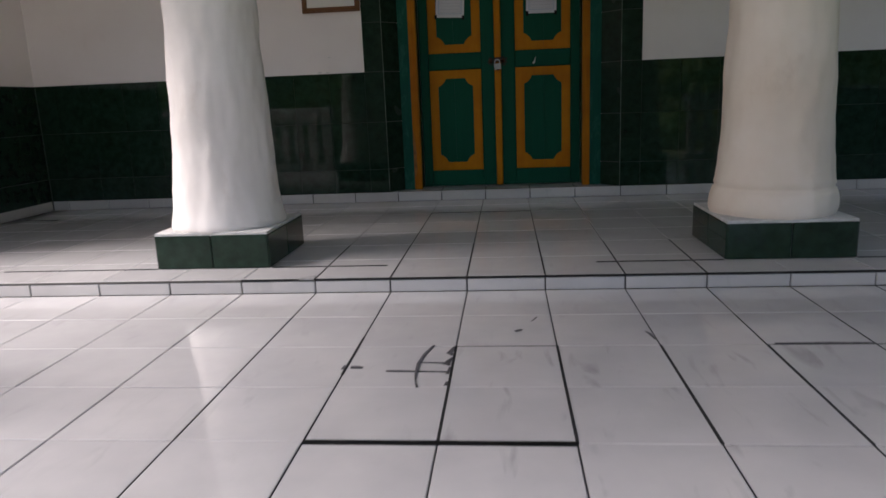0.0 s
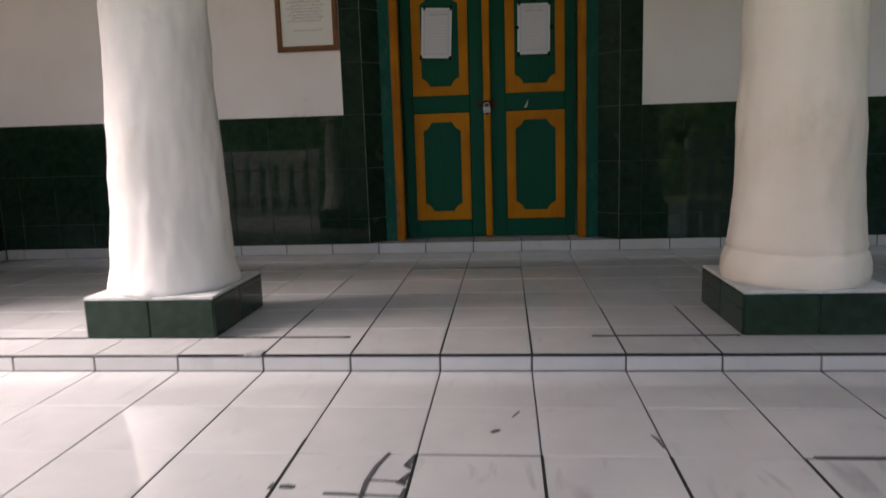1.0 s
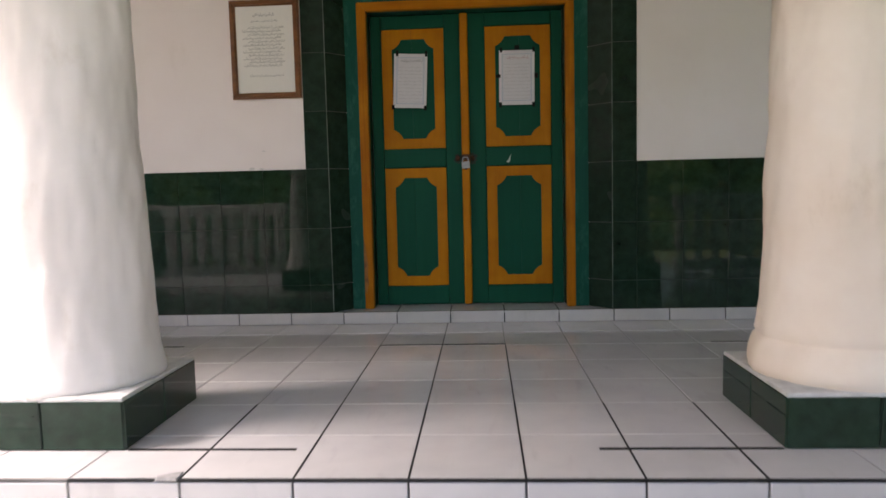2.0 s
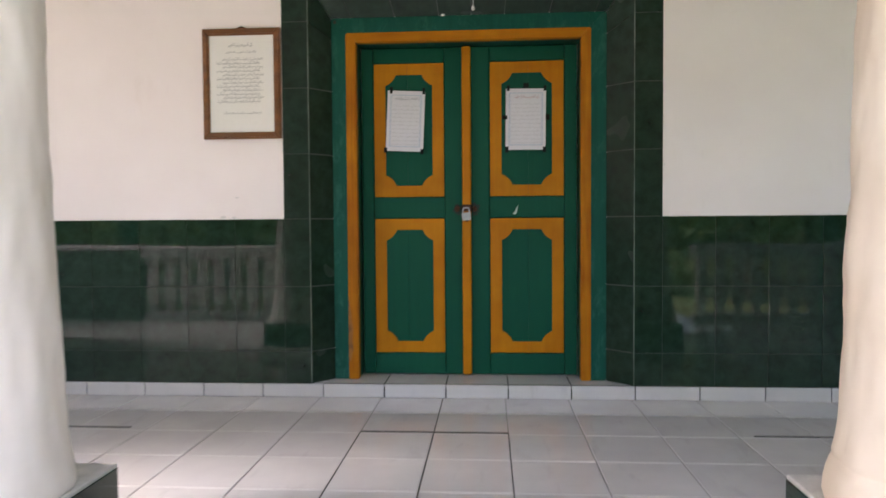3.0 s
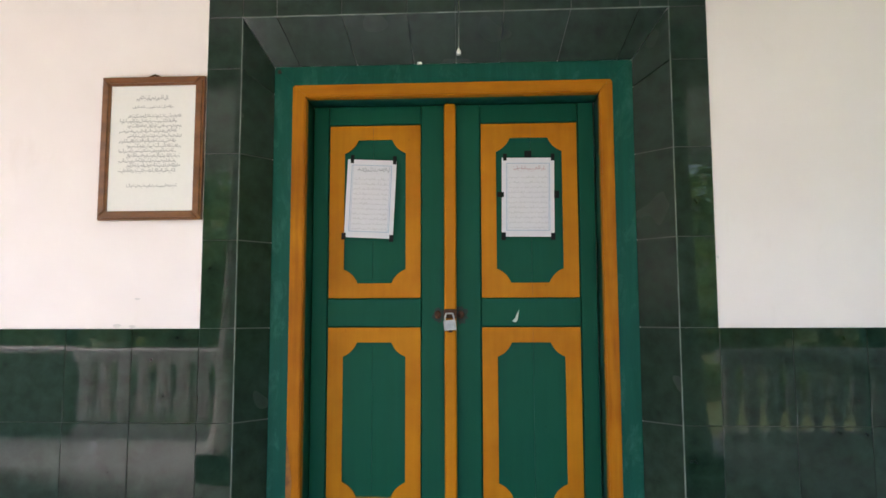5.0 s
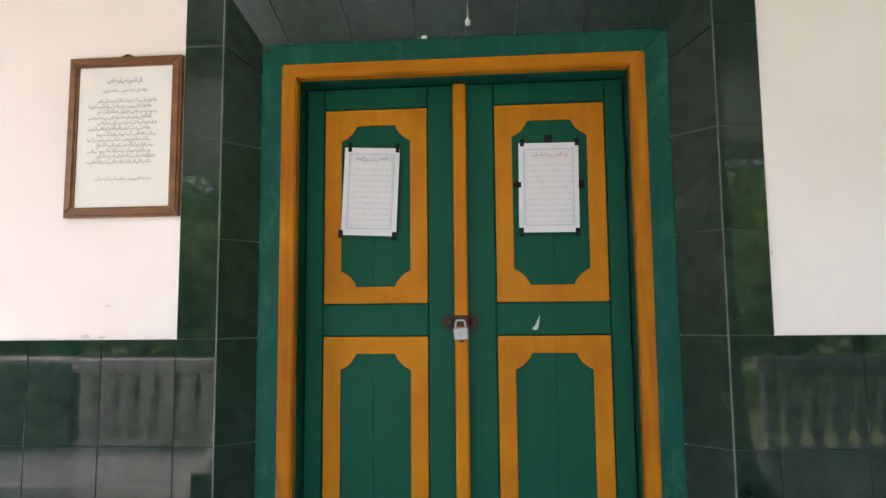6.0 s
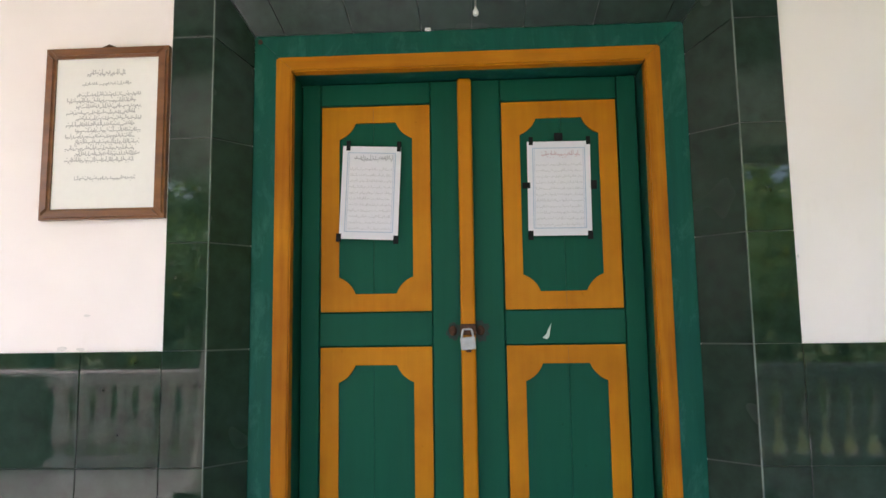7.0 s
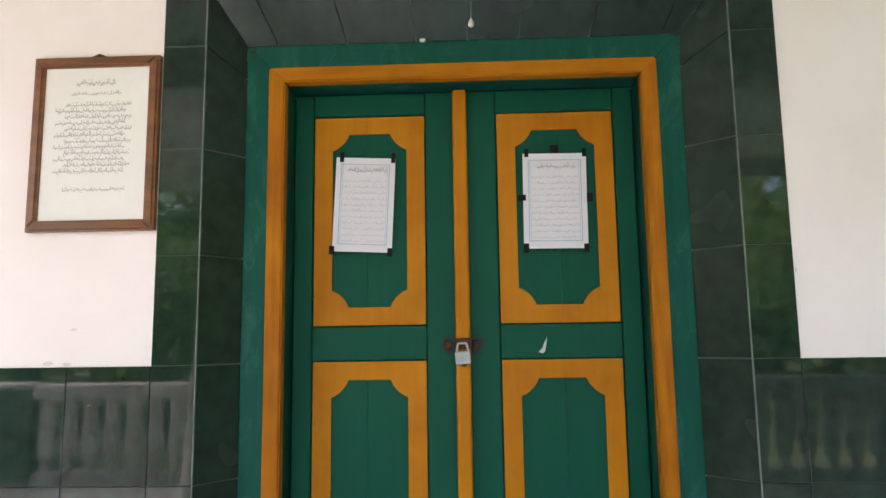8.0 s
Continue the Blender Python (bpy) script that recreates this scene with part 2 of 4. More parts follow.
def solid(bm, quad, back):
    """A slab from four corners, thickened along the vector back."""
    a = [bm.verts.new(c) for c in quad]
    b = [bm.verts.new(Vector(c) + Vector(back)) for c in quad]
    bm.faces.new(a), bm.faces.new(b[::-1])
    for i in range(4):
        bm.faces.new((a[i], b[i], b[(i + 1) % 4], a[(i + 1) % 4]))
    return bm


def lathe(bm, profile, x, y, n=48, wobble=0.0, seed=0.0, lean=0.0):
    rings = []
    for z, r in profile:
        ring = []
        for i in range(n):
            a = 2 * math.pi * i / n
            d = wobble * (noise.noise(Vector((1.6 * math.cos(a) + seed, 1.6 * math.sin(a), 2.4 * z)))
                          + 0.6 * noise.noise(Vector((4 * math.cos(a) + seed, 4 * math.sin(a), 5 * z))) + 0.35 * noise.noise(Vector((9 * math.cos(a), 9 * math.sin(a) + seed, 12 * z))))
            ring.append(bm.verts.new((x + lean * (z - 1.5) + (r + d) * math.cos(a), y + (r + d) * math.sin(a), z)))
        rings.append(ring)
    for lo, hi in zip(rings, rings[1:]):
        for i in range(n):
            bm.faces.new((lo[i], lo[(i + 1) % n], hi[(i + 1) % n], hi[i]))
    bm.faces.new(rings[0][::-1]), bm.faces.new(rings[-1])
    return bm


def tube(bm, points, radius, n=6):
    """A round bar along a line of points."""
    rings = []
    for i, p in enumerate(points):
        p = Vector(p)
        d = Vector(points[min(i + 1, len(points) - 1)]) - Vector(points[max(i - 1, 0)])
        q = d.to_track_quat("Z", "Y")
        r = radius[i] if isinstance(radius, (list, tuple)) else radius
        rings.append([bm.verts.new(p + q @ Vector((r * math.cos(2 * math.pi * k / n), r * math.sin(2 * math.pi * k / n), 0))) for k in range(n)])
    for lo, hi in zip(rings, rings[1:]):
        for k in range(n):
            bm.faces.new((lo[k], lo[(k + 1) % n], hi[(k + 1) % n], hi[k]))
    bm.faces.new(rings[0][::-1]), bm.faces.new(rings[-1])
    return bm


# ---- plan (units) ----
WALL = 6.0          # face of the back wall
STEP = 3.2          # front edge of the raised floor
UP = 0.077          # raised floor
SILL = 0.165        # top of the skirting and of the door sill
DADO = 1.24         # top of the green dado
SIDE = 4.36         # side walls at x = -SIDE and +SIDE
CEIL = 3.45
# front edge of the added ceiling, set by how bright the floor comes out
EAVES = 0.1

# ---- large structure ----
def wall_slab(name, boxes, label):
    bm = bmesh.new()
    for b in boxes:
        box(bm, *b)
    return solo(name, bm, plaster, label, "wall", kind="structure")


wall_north = wall_slab("wall_north", [
    (-6.6, -1.055, WALL, 6.45, 0.0, CEIL), (1.012, 6.6, WALL, 6.45, 0.0, CEIL),
    (-1.055, 1.012, WALL, 6.45, 2.765, CEIL), (-1.055, 1.012, 6.36, 6.45, 0.0, 2.765)],
    "white plastered wall above a dark green tiled dado")
wall_west = wall_slab("wall_west", [(-SIDE - 0.3, -SIDE, 3.6, WALL, 0.0, CEIL)], "short white plastered side wall with green tiled dado")
wall_east = wall_slab("wall_east", [(SIDE, SIDE + 0.3, 5.25, WALL, 0.0, CEIL)], "short white plastered side wall with green tiled dado")

# unseen ceiling, added to shade the floor and bounce light onto the wall
bm = boxed(-4.75, 5.1, EAVES, 6.45, CEIL, CEIL + 0.08)
box(bm, -4.75, 5.1, 3.62, 3.98, 3.12, CEIL - 0.004)
box(bm, -4.75, 5.1, EAVES, EAVES + 0.12, 3.25, CEIL - 0.004)
ceiling = solo("ceiling", bm, ceiling_paint, "added, unseen white veranda ceiling with a beam over the columns", "ceiling", kind="structure")

# unseen roof slab, added over the ceiling to keep the sky off the floor
bm = bmesh.new()
solid(bm, [(-5.0, -0.3, 3.56), (5.3, -0.3, 3.56), (5.3, 6.9, 5.6), (-5.0, 6.9, 5.6)], (0, 0, 0.12))
roof = solo("roof", bm, roof_clay, "added, unseen sloping clay roof over the veranda", "roof", kind="structure")

ground = solo("ground", boxed(-420, 420, -420, 420, -0.9, -0.42), earth, "garden ground with grass and bare earth", "ground", kind="structure")

floor_low = solo("floor", box(boxed(-6.3, 6.3, 1.56, STEP + 0.02, -0.44, -0.0035), -2.62, 2.62, -0.82, 1.559, -0.44, -0.0035), grout_floor,
                 "white glazed ceramic tile floor with dark dirty joints", "floor", kind="structure")
BASE[floor_low] = Vector((0, 0, 0))
floor_up = solo("raised_floor", boxed(-6.3, 6.3, STEP + 0.012, WALL, -0.44, UP - 0.0035), grout_floor,
                "raised white ceramic tile floor with a low tiled step", "floor", kind="structure")
BASE[floor_up] = Vector((0, 0, 0))


# ---- columns ----
def column(x, seed, lean, wash, ringed, label):
    y = 3.80
    ob = thing("column", x, y, UP, label, "column", group="veranda columns")
    top = 0.275
    h = 0.336
    # tiled plinth
    part("plinth_core", boxed(x - h + 0.012, x + h - 0.012, y - h + 0.012, y + h - 0.012, UP, top - 0.006), grout_wall, ob)
    for side in range(4):
        q = Matrix.Rotation(side * math.pi / 2, 4, "Z")
        for k in (-1, 1):
            b = boxed(min(0, k * (h - 0.004)) + 0.003, max(0, k * (h - 0.004)) - 0.003, -h, -h + 0.014, UP + 0.003, top - 0.004, bevel=0.003)
            bmesh.ops.transform(b, matrix=Matrix.Translation((x, y, 0)) @ q, verts=b.verts)
            part("plinth_tile", b, tile_green, ob, "dark green glazed tile")
    cap = boxed(x - h + 0.004, x + h - 0.004, y - h + 0.004, y + h - 0.004, top - 0.008, top + 0.012, bevel=0.005, segments=2)
    part("plinth_top", cap, mortar, ob, "pale rough mortar")
    if ringed:
        foot = [(0.279, 0.324), (0.29, 0.331), (0.32, 0.338), (0.365, 0.335), (0.40, 0.328), (0.422, 0.320), (0.432, 0.309), (0.442, 0.3095), (0.452, 0.3155), (0.48, 0.310), (0.55, 0.300)]
    else:
        foot = [(0.279, 0.334), (0.30, 0.339), (0.325, 0.336), (0.36, 0.326), (0.41, 0.314), (0.47, 0.307), (0.55, 0.300)]
    knots = foot + [(0.68, 0.292), (0.80, 0.286), (1.0, 0.279), (1.1, 0.274), (1.57, 0.256), (2.2, 0.240), (3.14, 0.225)]
    prof = []
    for (z0, r0), (z1, r1) in zip(knots, knots[1:]):
        n = max(1, round((z1 - z0) / 0.035))
        prof += [(z0 + (z1 - z0) * i / n, r0 + (r1 - r0) * i / n) for i in range(n)]
    prof.append(knots[-1])
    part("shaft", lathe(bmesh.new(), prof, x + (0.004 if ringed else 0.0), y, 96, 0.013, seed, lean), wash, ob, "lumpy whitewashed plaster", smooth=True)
    return ob


column(-1.664, 3.0, 0.016, column_plaster, False, "thick round whitewashed plaster column on green tiled plinth")
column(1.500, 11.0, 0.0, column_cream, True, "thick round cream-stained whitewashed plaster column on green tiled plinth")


# ---- double door ----
door = thing("double_door", -0.035, 6.28, SILL, "closed green and orange panelled wooden double door, padlocked", "door")
LEAF = 6.28
FACE = 6.13


def frame_part(name, corners, y0, y1, mat, label):
    bm = prism(bmesh.new(), corners, y0, y1)
    bmesh.ops.bevel(bm, geom=list(bm.edges), offset=0.006, segments=2, affect="EDGES")
    return part(name, bm, mat, door, label)


frame_part("jamb", [(-0.935, SILL), (-0.772, SILL), (-0.772, 2.401), (-0.935, 2.562)], FACE, 6.33, frame_paint, "bright green painted jamb")
frame_part("jamb", [(0.865, SILL), (0.702, SILL), (0.702, 2.401), (0.865, 2.562)], FACE, 6.33, frame_paint, "bright green painted jamb")
frame_part("lintel", [(-0.935, 2.562), (-0.772, 2.401), (0.702, 2.401), (0.865, 2.562)], FACE, 6.33, frame_paint, "bright green painted lintel")
frame_part("moulding", [(-0.8375, SILL), (-0.768, SILL), (-0.768, 2.397), (-0.8375, 2.4615)], FACE - 0.010, FACE + 0.048, orange_streaked, "orange painted moulding")
frame_part("moulding", [(0.7635, SILL), (0.698, SILL), (0.698, 2.397), (0.7635, 2.4615)], FACE - 0.010, FACE + 0.048, orange_streaked, "orange painted moulding")
frame_part("moulding", [(-0.8375, 2.4615), (-0.768, 2.397), (0.698, 2.397), (0.7635, 2.4615)], FACE - 0.010, FACE + 0.048, orange_lintel, "orange painted moulding")


bm = prism(bmesh.new(), [(-0.836, 0.30), (-0.822, 0.285), (-0.815, 0.33), (-0.806, 0.36), (-0.812, 0.43), (-0.806, 0.50), (-0.816, 0.58), (-0.825, 0.66), (-0.836, 0.72)], FACE - 0.0112, FACE - 0.004)
part("worn_patch", bm, worn_brown, door, "paint worn through to brown wood")


def field_outline(x0, x1, z0, z1, cut):
    """A rectangle whose corners are bitten off by shallow hollow curves."""
    pts = []
    for cx, cz, a0 in ((x0, z0, 90), (x1, z0, 180), (x1, z1, 270), (x0, z1, 0)):
        arc = []
        for i in range(7):
            a = radians(a0 - 90 * i / 6)
            px, pz = cx + cut * math.cos(a), cz + cut * math.sin(a)
            e0 = (cx + cut * math.cos(radians(a0)), cz + cut * math.sin(radians(a0)))
            e1 = (cx + cut * math.cos(radians(a0 - 90)), cz + cut * math.sin(radians(a0 - 90)))
            lx, lz = e0[0] + (e1[0] - e0[0]) * i / 6, e0[1] + (e1[1] - e0[1]) * i / 6
            arc.append((0.55 * px + 0.45 * lx, 0.55 * pz + 0.45 * lz))
        pts += arc
    return pts


def ring_slab(outer, inner, y0, y1):
    bm = bmesh.new()
    edges = []
    for loop in (outer, inner):
        vs = [bm.verts.new((x, y0, z)) for x, z in loop]
        edges += [bm.edges.new((vs[i], vs[(i + 1) % len(vs)])) for i in range(len(vs))]
    bmesh.ops.triangle_fill(bm, edges=edges, use_beauty=True)
    r = bmesh.ops.extrude_face_region(bm, geom=list(bm.faces))
    for v in r["geom"]:
        if isinstance(v, bmesh.types.BMVert):
            v.co.y = y1
    return bm


def door_leaf(x0, x1, p0, p1, seed):
    """One leaf between x0 and x1: stiles, rails and two framed panels from p0 to p1."""
    leaf = part("leaf", boxed(x0, x1, LEAF + 0.024, LEAF + 0.055, SILL + 0.006, 2.394), green_paint, door, "green painted door leaf")
    g = 0.0016
    for a, b in ((x0, p0 - 0.005), (p1 + 0.005, x1)):
        part("stile", boxed(a + g, b - g, LEAF, LEAF + 0.04, SILL + 0.008, 2.392, bevel=0.003), green_paint, leaf)
    for lo, hi in ((SILL + 0.008, 0.315), (1.242, 1.383), (2.295, 2.392)):
        part("rail", boxed(p0 - 0.005 + g, p1 + 0.005 - g, LEAF + 0.002, LEAF + 0.04, lo, hi, bevel=0.003), green_paint, leaf)
    for lo, hi in ((0.320, 1.237), (1.388, 2.290)):
        w = 0.077
        inner = field_outline(p0 + w, p1 - w, lo + 0.075, hi - 0.075, 0.072)
        outer = [(p0, lo), (p1, lo), (p1, hi), (p0, hi)]
        part("panel_border", ring_slab(outer, inner, LEAF + 0.008, LEAF + 0.03), orange_paint, leaf, "orange border with hollow-cut corners")
        mid = (p0 + p1) / 2 + seed * 0.01
        for a, b in ((p0 + w - 0.02, mid - 0.0003), (mid + 0.0003, p1 - w + 0.02)):
            part("panel_board", boxed(a, b, LEAF + 0.015, LEAF + 0.03, lo + 0.05, hi - 0.05, bevel=0.0007), green_paint, leaf, "green board")
        # hairline cracks where the border's boards meet
        for a, b in ((lo + 0.006, lo + 0.073), (hi - 0.073, hi - 0.006)):
            if seed > 0 or a > 2.0:
                part("crack", boxed(mid - 0.0009, mid + 0.0009, LEAF + 0.0068, LEAF + 0.012, a, b), worn_brown, leaf, "hairline crack in the paint")
    return leaf


door_leaf(-0.764, -0.0405, -0.677, -0.202, -1)
door_leaf(-0.0385, 0.694, 0.112, 0.605, 1)
bm = boxed(-0.078, -0.017, LEAF - 0.042, LEAF - 0.001, SILL + 0.008, 2.391, bevel=0.012, segments=3)
part("cover_strip", bm, orange_paint, door, "orange painted cover strip")

# lock with its rusty hasp
hasp = part("hasp", boxed(-0.080, -0.014, LEAF - 0.052, LEAF - 0.043, 1.284, 1.330, bevel=0.004), rust, door, "rusty iron hasp")
rng = random.Random(17)
for x, r in ((-0.112, 0.030), (0.004, 0.036)):
    # greasy black stain with a ragged edge, and the iron staple in its middle
    turns = [2 * math.pi * i / 18 for i in range(18)]
    rag = [r * rng.uniform(0.75, 1.25) for _ in turns]
    part("grease_stain", prism(bmesh.new(), [(x + q * math.cos(a), 1.300 + 1.15 * q * math.sin(a)) for a, q in zip(turns, rag)], LEAF - 0.0012, LEAF + 0.002), grime, door, "black greasy stain")
    bm = bmesh.new()
    bmesh.ops.create_uvsphere(bm, u_segments=14, v_segments=8, radius=1.0, matrix=Matrix.LocRotScale((x, LEAF - 0.002, 1.302), None, (0.017, 0.012, 0.021)))
    part("staple_plate", bm, rust, door, "rusty iron staple", smooth=True)
bm = bmesh.new()
tube(bm, [(-0.074 + 0.046 * (0.5 - 0.5 * math.cos(a)), LEAF - 0.062, 1.272 + 0.036 * min(1.0, 1.35 * math.sin(a))) for a in [math.pi * i / 12 for i in range(13)]], 0.0045, 8)
padlock = thing("padlock", -0.05, LEAF - 0.064, 1.222, "small closed steel padlock hanging from the rusty hasp", "padlock")
part("shackle", bm, steel, padlock, "bright steel shackle", smooth=True)
bm = boxed(-0.082, -0.020, LEAF - 0.074, LEAF - 0.052, 1.224, 1.276, bevel=0.005, segments=2)
bmesh.ops.rotate(bm, cent=(-0.048, LEAF, 1.276), matrix=Matrix.Rotation(radians(-5), 3, "Y"), verts=bm.verts)
part("lock_body", bm, steel, padlock)
bm = bmesh.new()
tube(bm, [(-0.046, LEAF - 0.063, 1.226), (-0.046, LEAF - 0.063, 1.214)], 0.010, 10)
part("key_plug", bm, rust, padlock, "brown key plug")


# ---- papers on the door, framed print ----
def writing(bm, x0, x1, z, height, y, rng, gap=0.25, thin=0.0006):
    """An unreadable line: words made of short strokes, hooks and dots."""
    x = x0
    while x < x1 - 0.006:
        e = min(x + rng.uniform(0.02, 0.05), x1)
        p = x
        while p < e:
            q = min(p + rng.uniform(0.004, 0.010), e)
            dz = rng.uniform(-0.22, 0.10) * height
            box(bm, p, q, y - thin, y, z + dz - height * 0.09, z + dz + height * 0.10)
            r = rng.random()
            if r < 0.45:
                box(bm, p, p + 0.0028, y - thin, y, z + dz, z + height * rng.uniform(0.25, 0.75))
            elif r < 0.65:
                box(bm, p, p + 0.0032, y - thin, y, z - height * rng.uniform(0.3, 0.5), z + dz)
            elif r < 0.9:
                w = height * rng.uniform(0.35, 0.6) * rng.choice((-1, 1))
                box(bm, p + 0.001, p + 0.0045, y - thin, y, z + w - height * 0.07, z + w + height * 0.07)
            p = q
        x = e + rng.uniform(0.3, 1.0) * gap * height


def paper(cx, cz, w, h, lean, tapes, curl, seed, label):
    rng = random.Random(seed)
    y = LEAF - 0.010
    ob = thing("paper_notice", cx, y, cz - h / 2, label, "notice", group="notices taped on the door")
    turn = Matrix.Translation((cx, 0, cz)) @ Matrix.Rotation(radians(lean), 4, "Y") @ Matrix.Translation((-cx, 0, -cz))

    def put(name, bm, mat, label=""):
        bmesh.ops.transform(bm, matrix=turn, verts=bm.verts)
        part(name, bm, mat, ob, label)

    bm = bmesh.new()
    n = 10
    grid = [[bm.verts.new((cx - w / 2 + w * i / n, y - 0.0012 * math.sin(math.pi * i / n) * (1 + math.sin(5 * j / n))
                           - (curl if (i == n and j == n) else 0), cz - h / 2 + h * j / n)) for i in range(n + 1)] for j in range(n + 1)]
    for j in range(n):
        for i in range(n):
            bm.faces.new((grid[j][i], grid[j][i + 1], grid[j + 1][i + 1], grid[j + 1][i]))
    ext = bmesh.ops.extrude_face_region(bm, geom=list(bm.faces))
    for v in ext["geom"]:
        if isinstance(v, bmesh.types.BMVert):
            v.co.y += 0.0015
    put("sheet", bm, sheet_white)
    f = y - 0.0035
    bm = bmesh.new()
    a, b, c, d = cx - w / 2 + 0.022, cx + w / 2 - 0.022, cz - h / 2 + 0.03, cz + h / 2 - 0.028
    for q in ((a, a + 0.0035, c, d), (b - 0.0035, b, c, d), (a, b, c, c + 0.0035), (a, b, d - 0.0035, d),
              (a + 0.008, a + 0.0095, c, d), (b - 0.0095, b - 0.008, c, d)):
        box(bm, q[0], q[1], f - 0.0006, f, q[2], q[3])
    put("printed_border", bm, ink_blue, "pale blue border")
    bm = bmesh.new()
    writing(bm, cx - 0.075, cx + 0.09, d - 0.028, 0.026, f, rng, 0.15)
    put("heading", bm, ink_pink if curl else ink_mid, "faded pink unreadable heading" if curl else "grey unreadable heading")
    bm = bmesh.new()
    for i in range(11):
        writing(bm, a + 0.014, b - 0.012, d - 0.075 - i * (d - 0.075 - c - 0.016) / 10, 0.014, f, rng, 0.3)
    put("text_block", bm, ink_faint, "faint unreadable writing")
    for tx, tz, tw, th in tapes:
        tape = boxed(cx + tx - tw / 2, cx + tx + tw / 2, f - 0.003, f - 0.0012, cz + tz - th / 2, cz + tz + th / 2, bevel=0.0008)
        put("tape", tape, tape_black, "black tape")
    return ob


W2, H2 = 0.255, 0.408
paper(-0.461, 1.900, W2, H2, 2.6, [(-0.103, 0.205, 0.018, 0.044), (0.118, 0.205, 0.018, 0.044), (-0.128, -0.200, 0.022, 0.036), (0.120, -0.203, 0.022, 0.036)], 0.0, 5,
      "white paper sheet with faint unreadable writing, held by black tape")
paper(0.351, 1.900, 0.268, H2, 0.6, [(-0.118, 0.206, 0.018, 0.036), (0.000, 0.222, 0.036, 0.036), (0.126, 0.206, 0.018, 0.036), (-0.140, 0.012, 0.034, 0.026),
      (0.145, 0.012, 0.026, 0.038), (-0.124, -0.203, 0.022, 0.040), (0.126, -0.203, 0.022, 0.036)], 0.004, 9,
      "white paper sheet with faint unreadable writing and seven black tapes")


def picture():
    rng = random.Random(3)
    x0, x1, z0, z1, y = -1.742, -1.232, 1.760, 2.467, WALL - 0.002
    w = 0.043
    ob = thing("framed_print", (x0 + x1) / 2, y, z0, "cream framed print with grey unreadable writing in brown wooden frame", "picture")
    for c in ([(x0, z0), (x1, z0), (x1 - w, z0 + w), (x0 + w, z0 + w)], [(x0, z1), (x1, z1), (x1 - w, z1 - w), (x0 + w, z1 - w)],
              [(x0, z0), (x0 + w, z0 + w), (x0 + w, z1 - w), (x0, z1)], [(x1, z0), (x1 - w, z0 + w), (x1 - w, z1 - w), (x1, z1)]):
        bm = prism(bmesh.new(), c, y - 0.034, y)
        bmesh.ops.bevel(bm, geom=[e for e in bm.edges if all(v.co.y < y - 0.03 for v in e.verts)], offset=0.010, segments=3, affect="EDGES")
        part("frame_bar", bm, brown_wood, ob, "varnished brown wood")
    part("print_sheet", boxed(x0 + 0.03, x1 - 0.03, y - 0.016, y - 0.003, z0 + 0.03, z1 - 0.03), sheet_cream, ob, "cream printed sheet")
    f = y - 0.0165
    cx = (x0 + x1) / 2
    bm = bmesh.new()
    writing(bm, cx - 0.085, cx + 0.075, 2.360, 0.026, f, rng, 0.05)
    part("heading", bm, ink_grey, ob, "dark unreadable heading")
    bm = bmesh.new()
    writing(bm, cx - 0.105, cx + 0.10, 2.316, 0.016, f, rng, 0.3)
    part("subheading", bm, ink_grey, ob, "grey unreadable line")
    bm = bmesh.new()
    for i in range(12):
        z = 2.270 - i * 0.0246
        s = 0.02 if i % 2 else 0.0
        writing(bm, cx - 0.125 - 2 * s, cx + 0.145 - 1.2 * s, z, 0.022, f, rng, 0.10)
    part("text_block", bm, ink_grey, ob, "grey unreadable writing")
    bm = bmesh.new()
    writing(bm, cx - 0.12, cx + 0.13, 1.926, 0.018, f, rng, 0.1)
    part("closing_line", bm, ink_grey, ob, "grey unreadable line")
    bm = bmesh.new()
    tube(bm, [(cx - 0.03, y - 0.01, z1), (cx, y - 0.012, z1 + 0.012), (cx + 0.03, y - 0.01, z1)], 0.006, 8)
    part("hanger", bm, rust, ob, "small dark hanging loop")
    return ob


picture()

# ---- pull cord before the door head ----
cord = thing("pull_cord", 0.009, 5.955, 2.535, "thin white pull cord with a small white knob", "cord")
bm = bmesh.new()
tube(bm, [(0.009, 5.955, 2.565), (0.010, 5.955, 2.86), (0.002, 5.955, 3.1), (0.002, 5.955, CEIL)], 0.0035, 6)
part("string", bm, white_plastic, cord, smooth=True)
part("knob", lathe(bmesh.new(), [(2.535, 0.008), (2.540, 0.0115), (2.553, 0.0115), (2.563, 0.006), (2.570, 0.004)], 0.009, 5.955, 14), white_plastic, cord, smooth=True)
part("knob", lathe(bmesh.new(), [(2.842, 0.004), (2.848, 0.009), (2.858, 0.009), (2.864, 0.004)], 0.010, 5.955, 14), white_plastic, cord, smooth=True)

# round fixture above the door head
fixture = thing("wall_fixture", -0.022, 5.985, 2.876, "small round white plastic wall fixture with red rim", "fixture")
turn = Matrix.Translation((-0.022, 5.988, 2.939)) @ Matrix.Rotation(radians(90), 4, "X")
bm = lathe(bmesh.new(), [(0.0, 0.062), (0.008, 0.0625), (0.013, 0.060), (0.013, 0.050)], 0, 0, 40)
bmesh.ops.transform(bm, matrix=turn, verts=bm.verts)
part("rim", bm, red_plastic, fixture, "red plastic rim", smooth=True)
bm = lathe(bmesh.new(), [(0.012, 0.054), (0.018, 0.053), (0.025, 0.042), (0.029, 0.024), (0.030, 0.006)], 0.005, 0, 40)
bmesh.ops.transform(bm, matrix=turn, verts=bm.verts)
part("dome", bm, white_plastic, fixture, smooth=True)

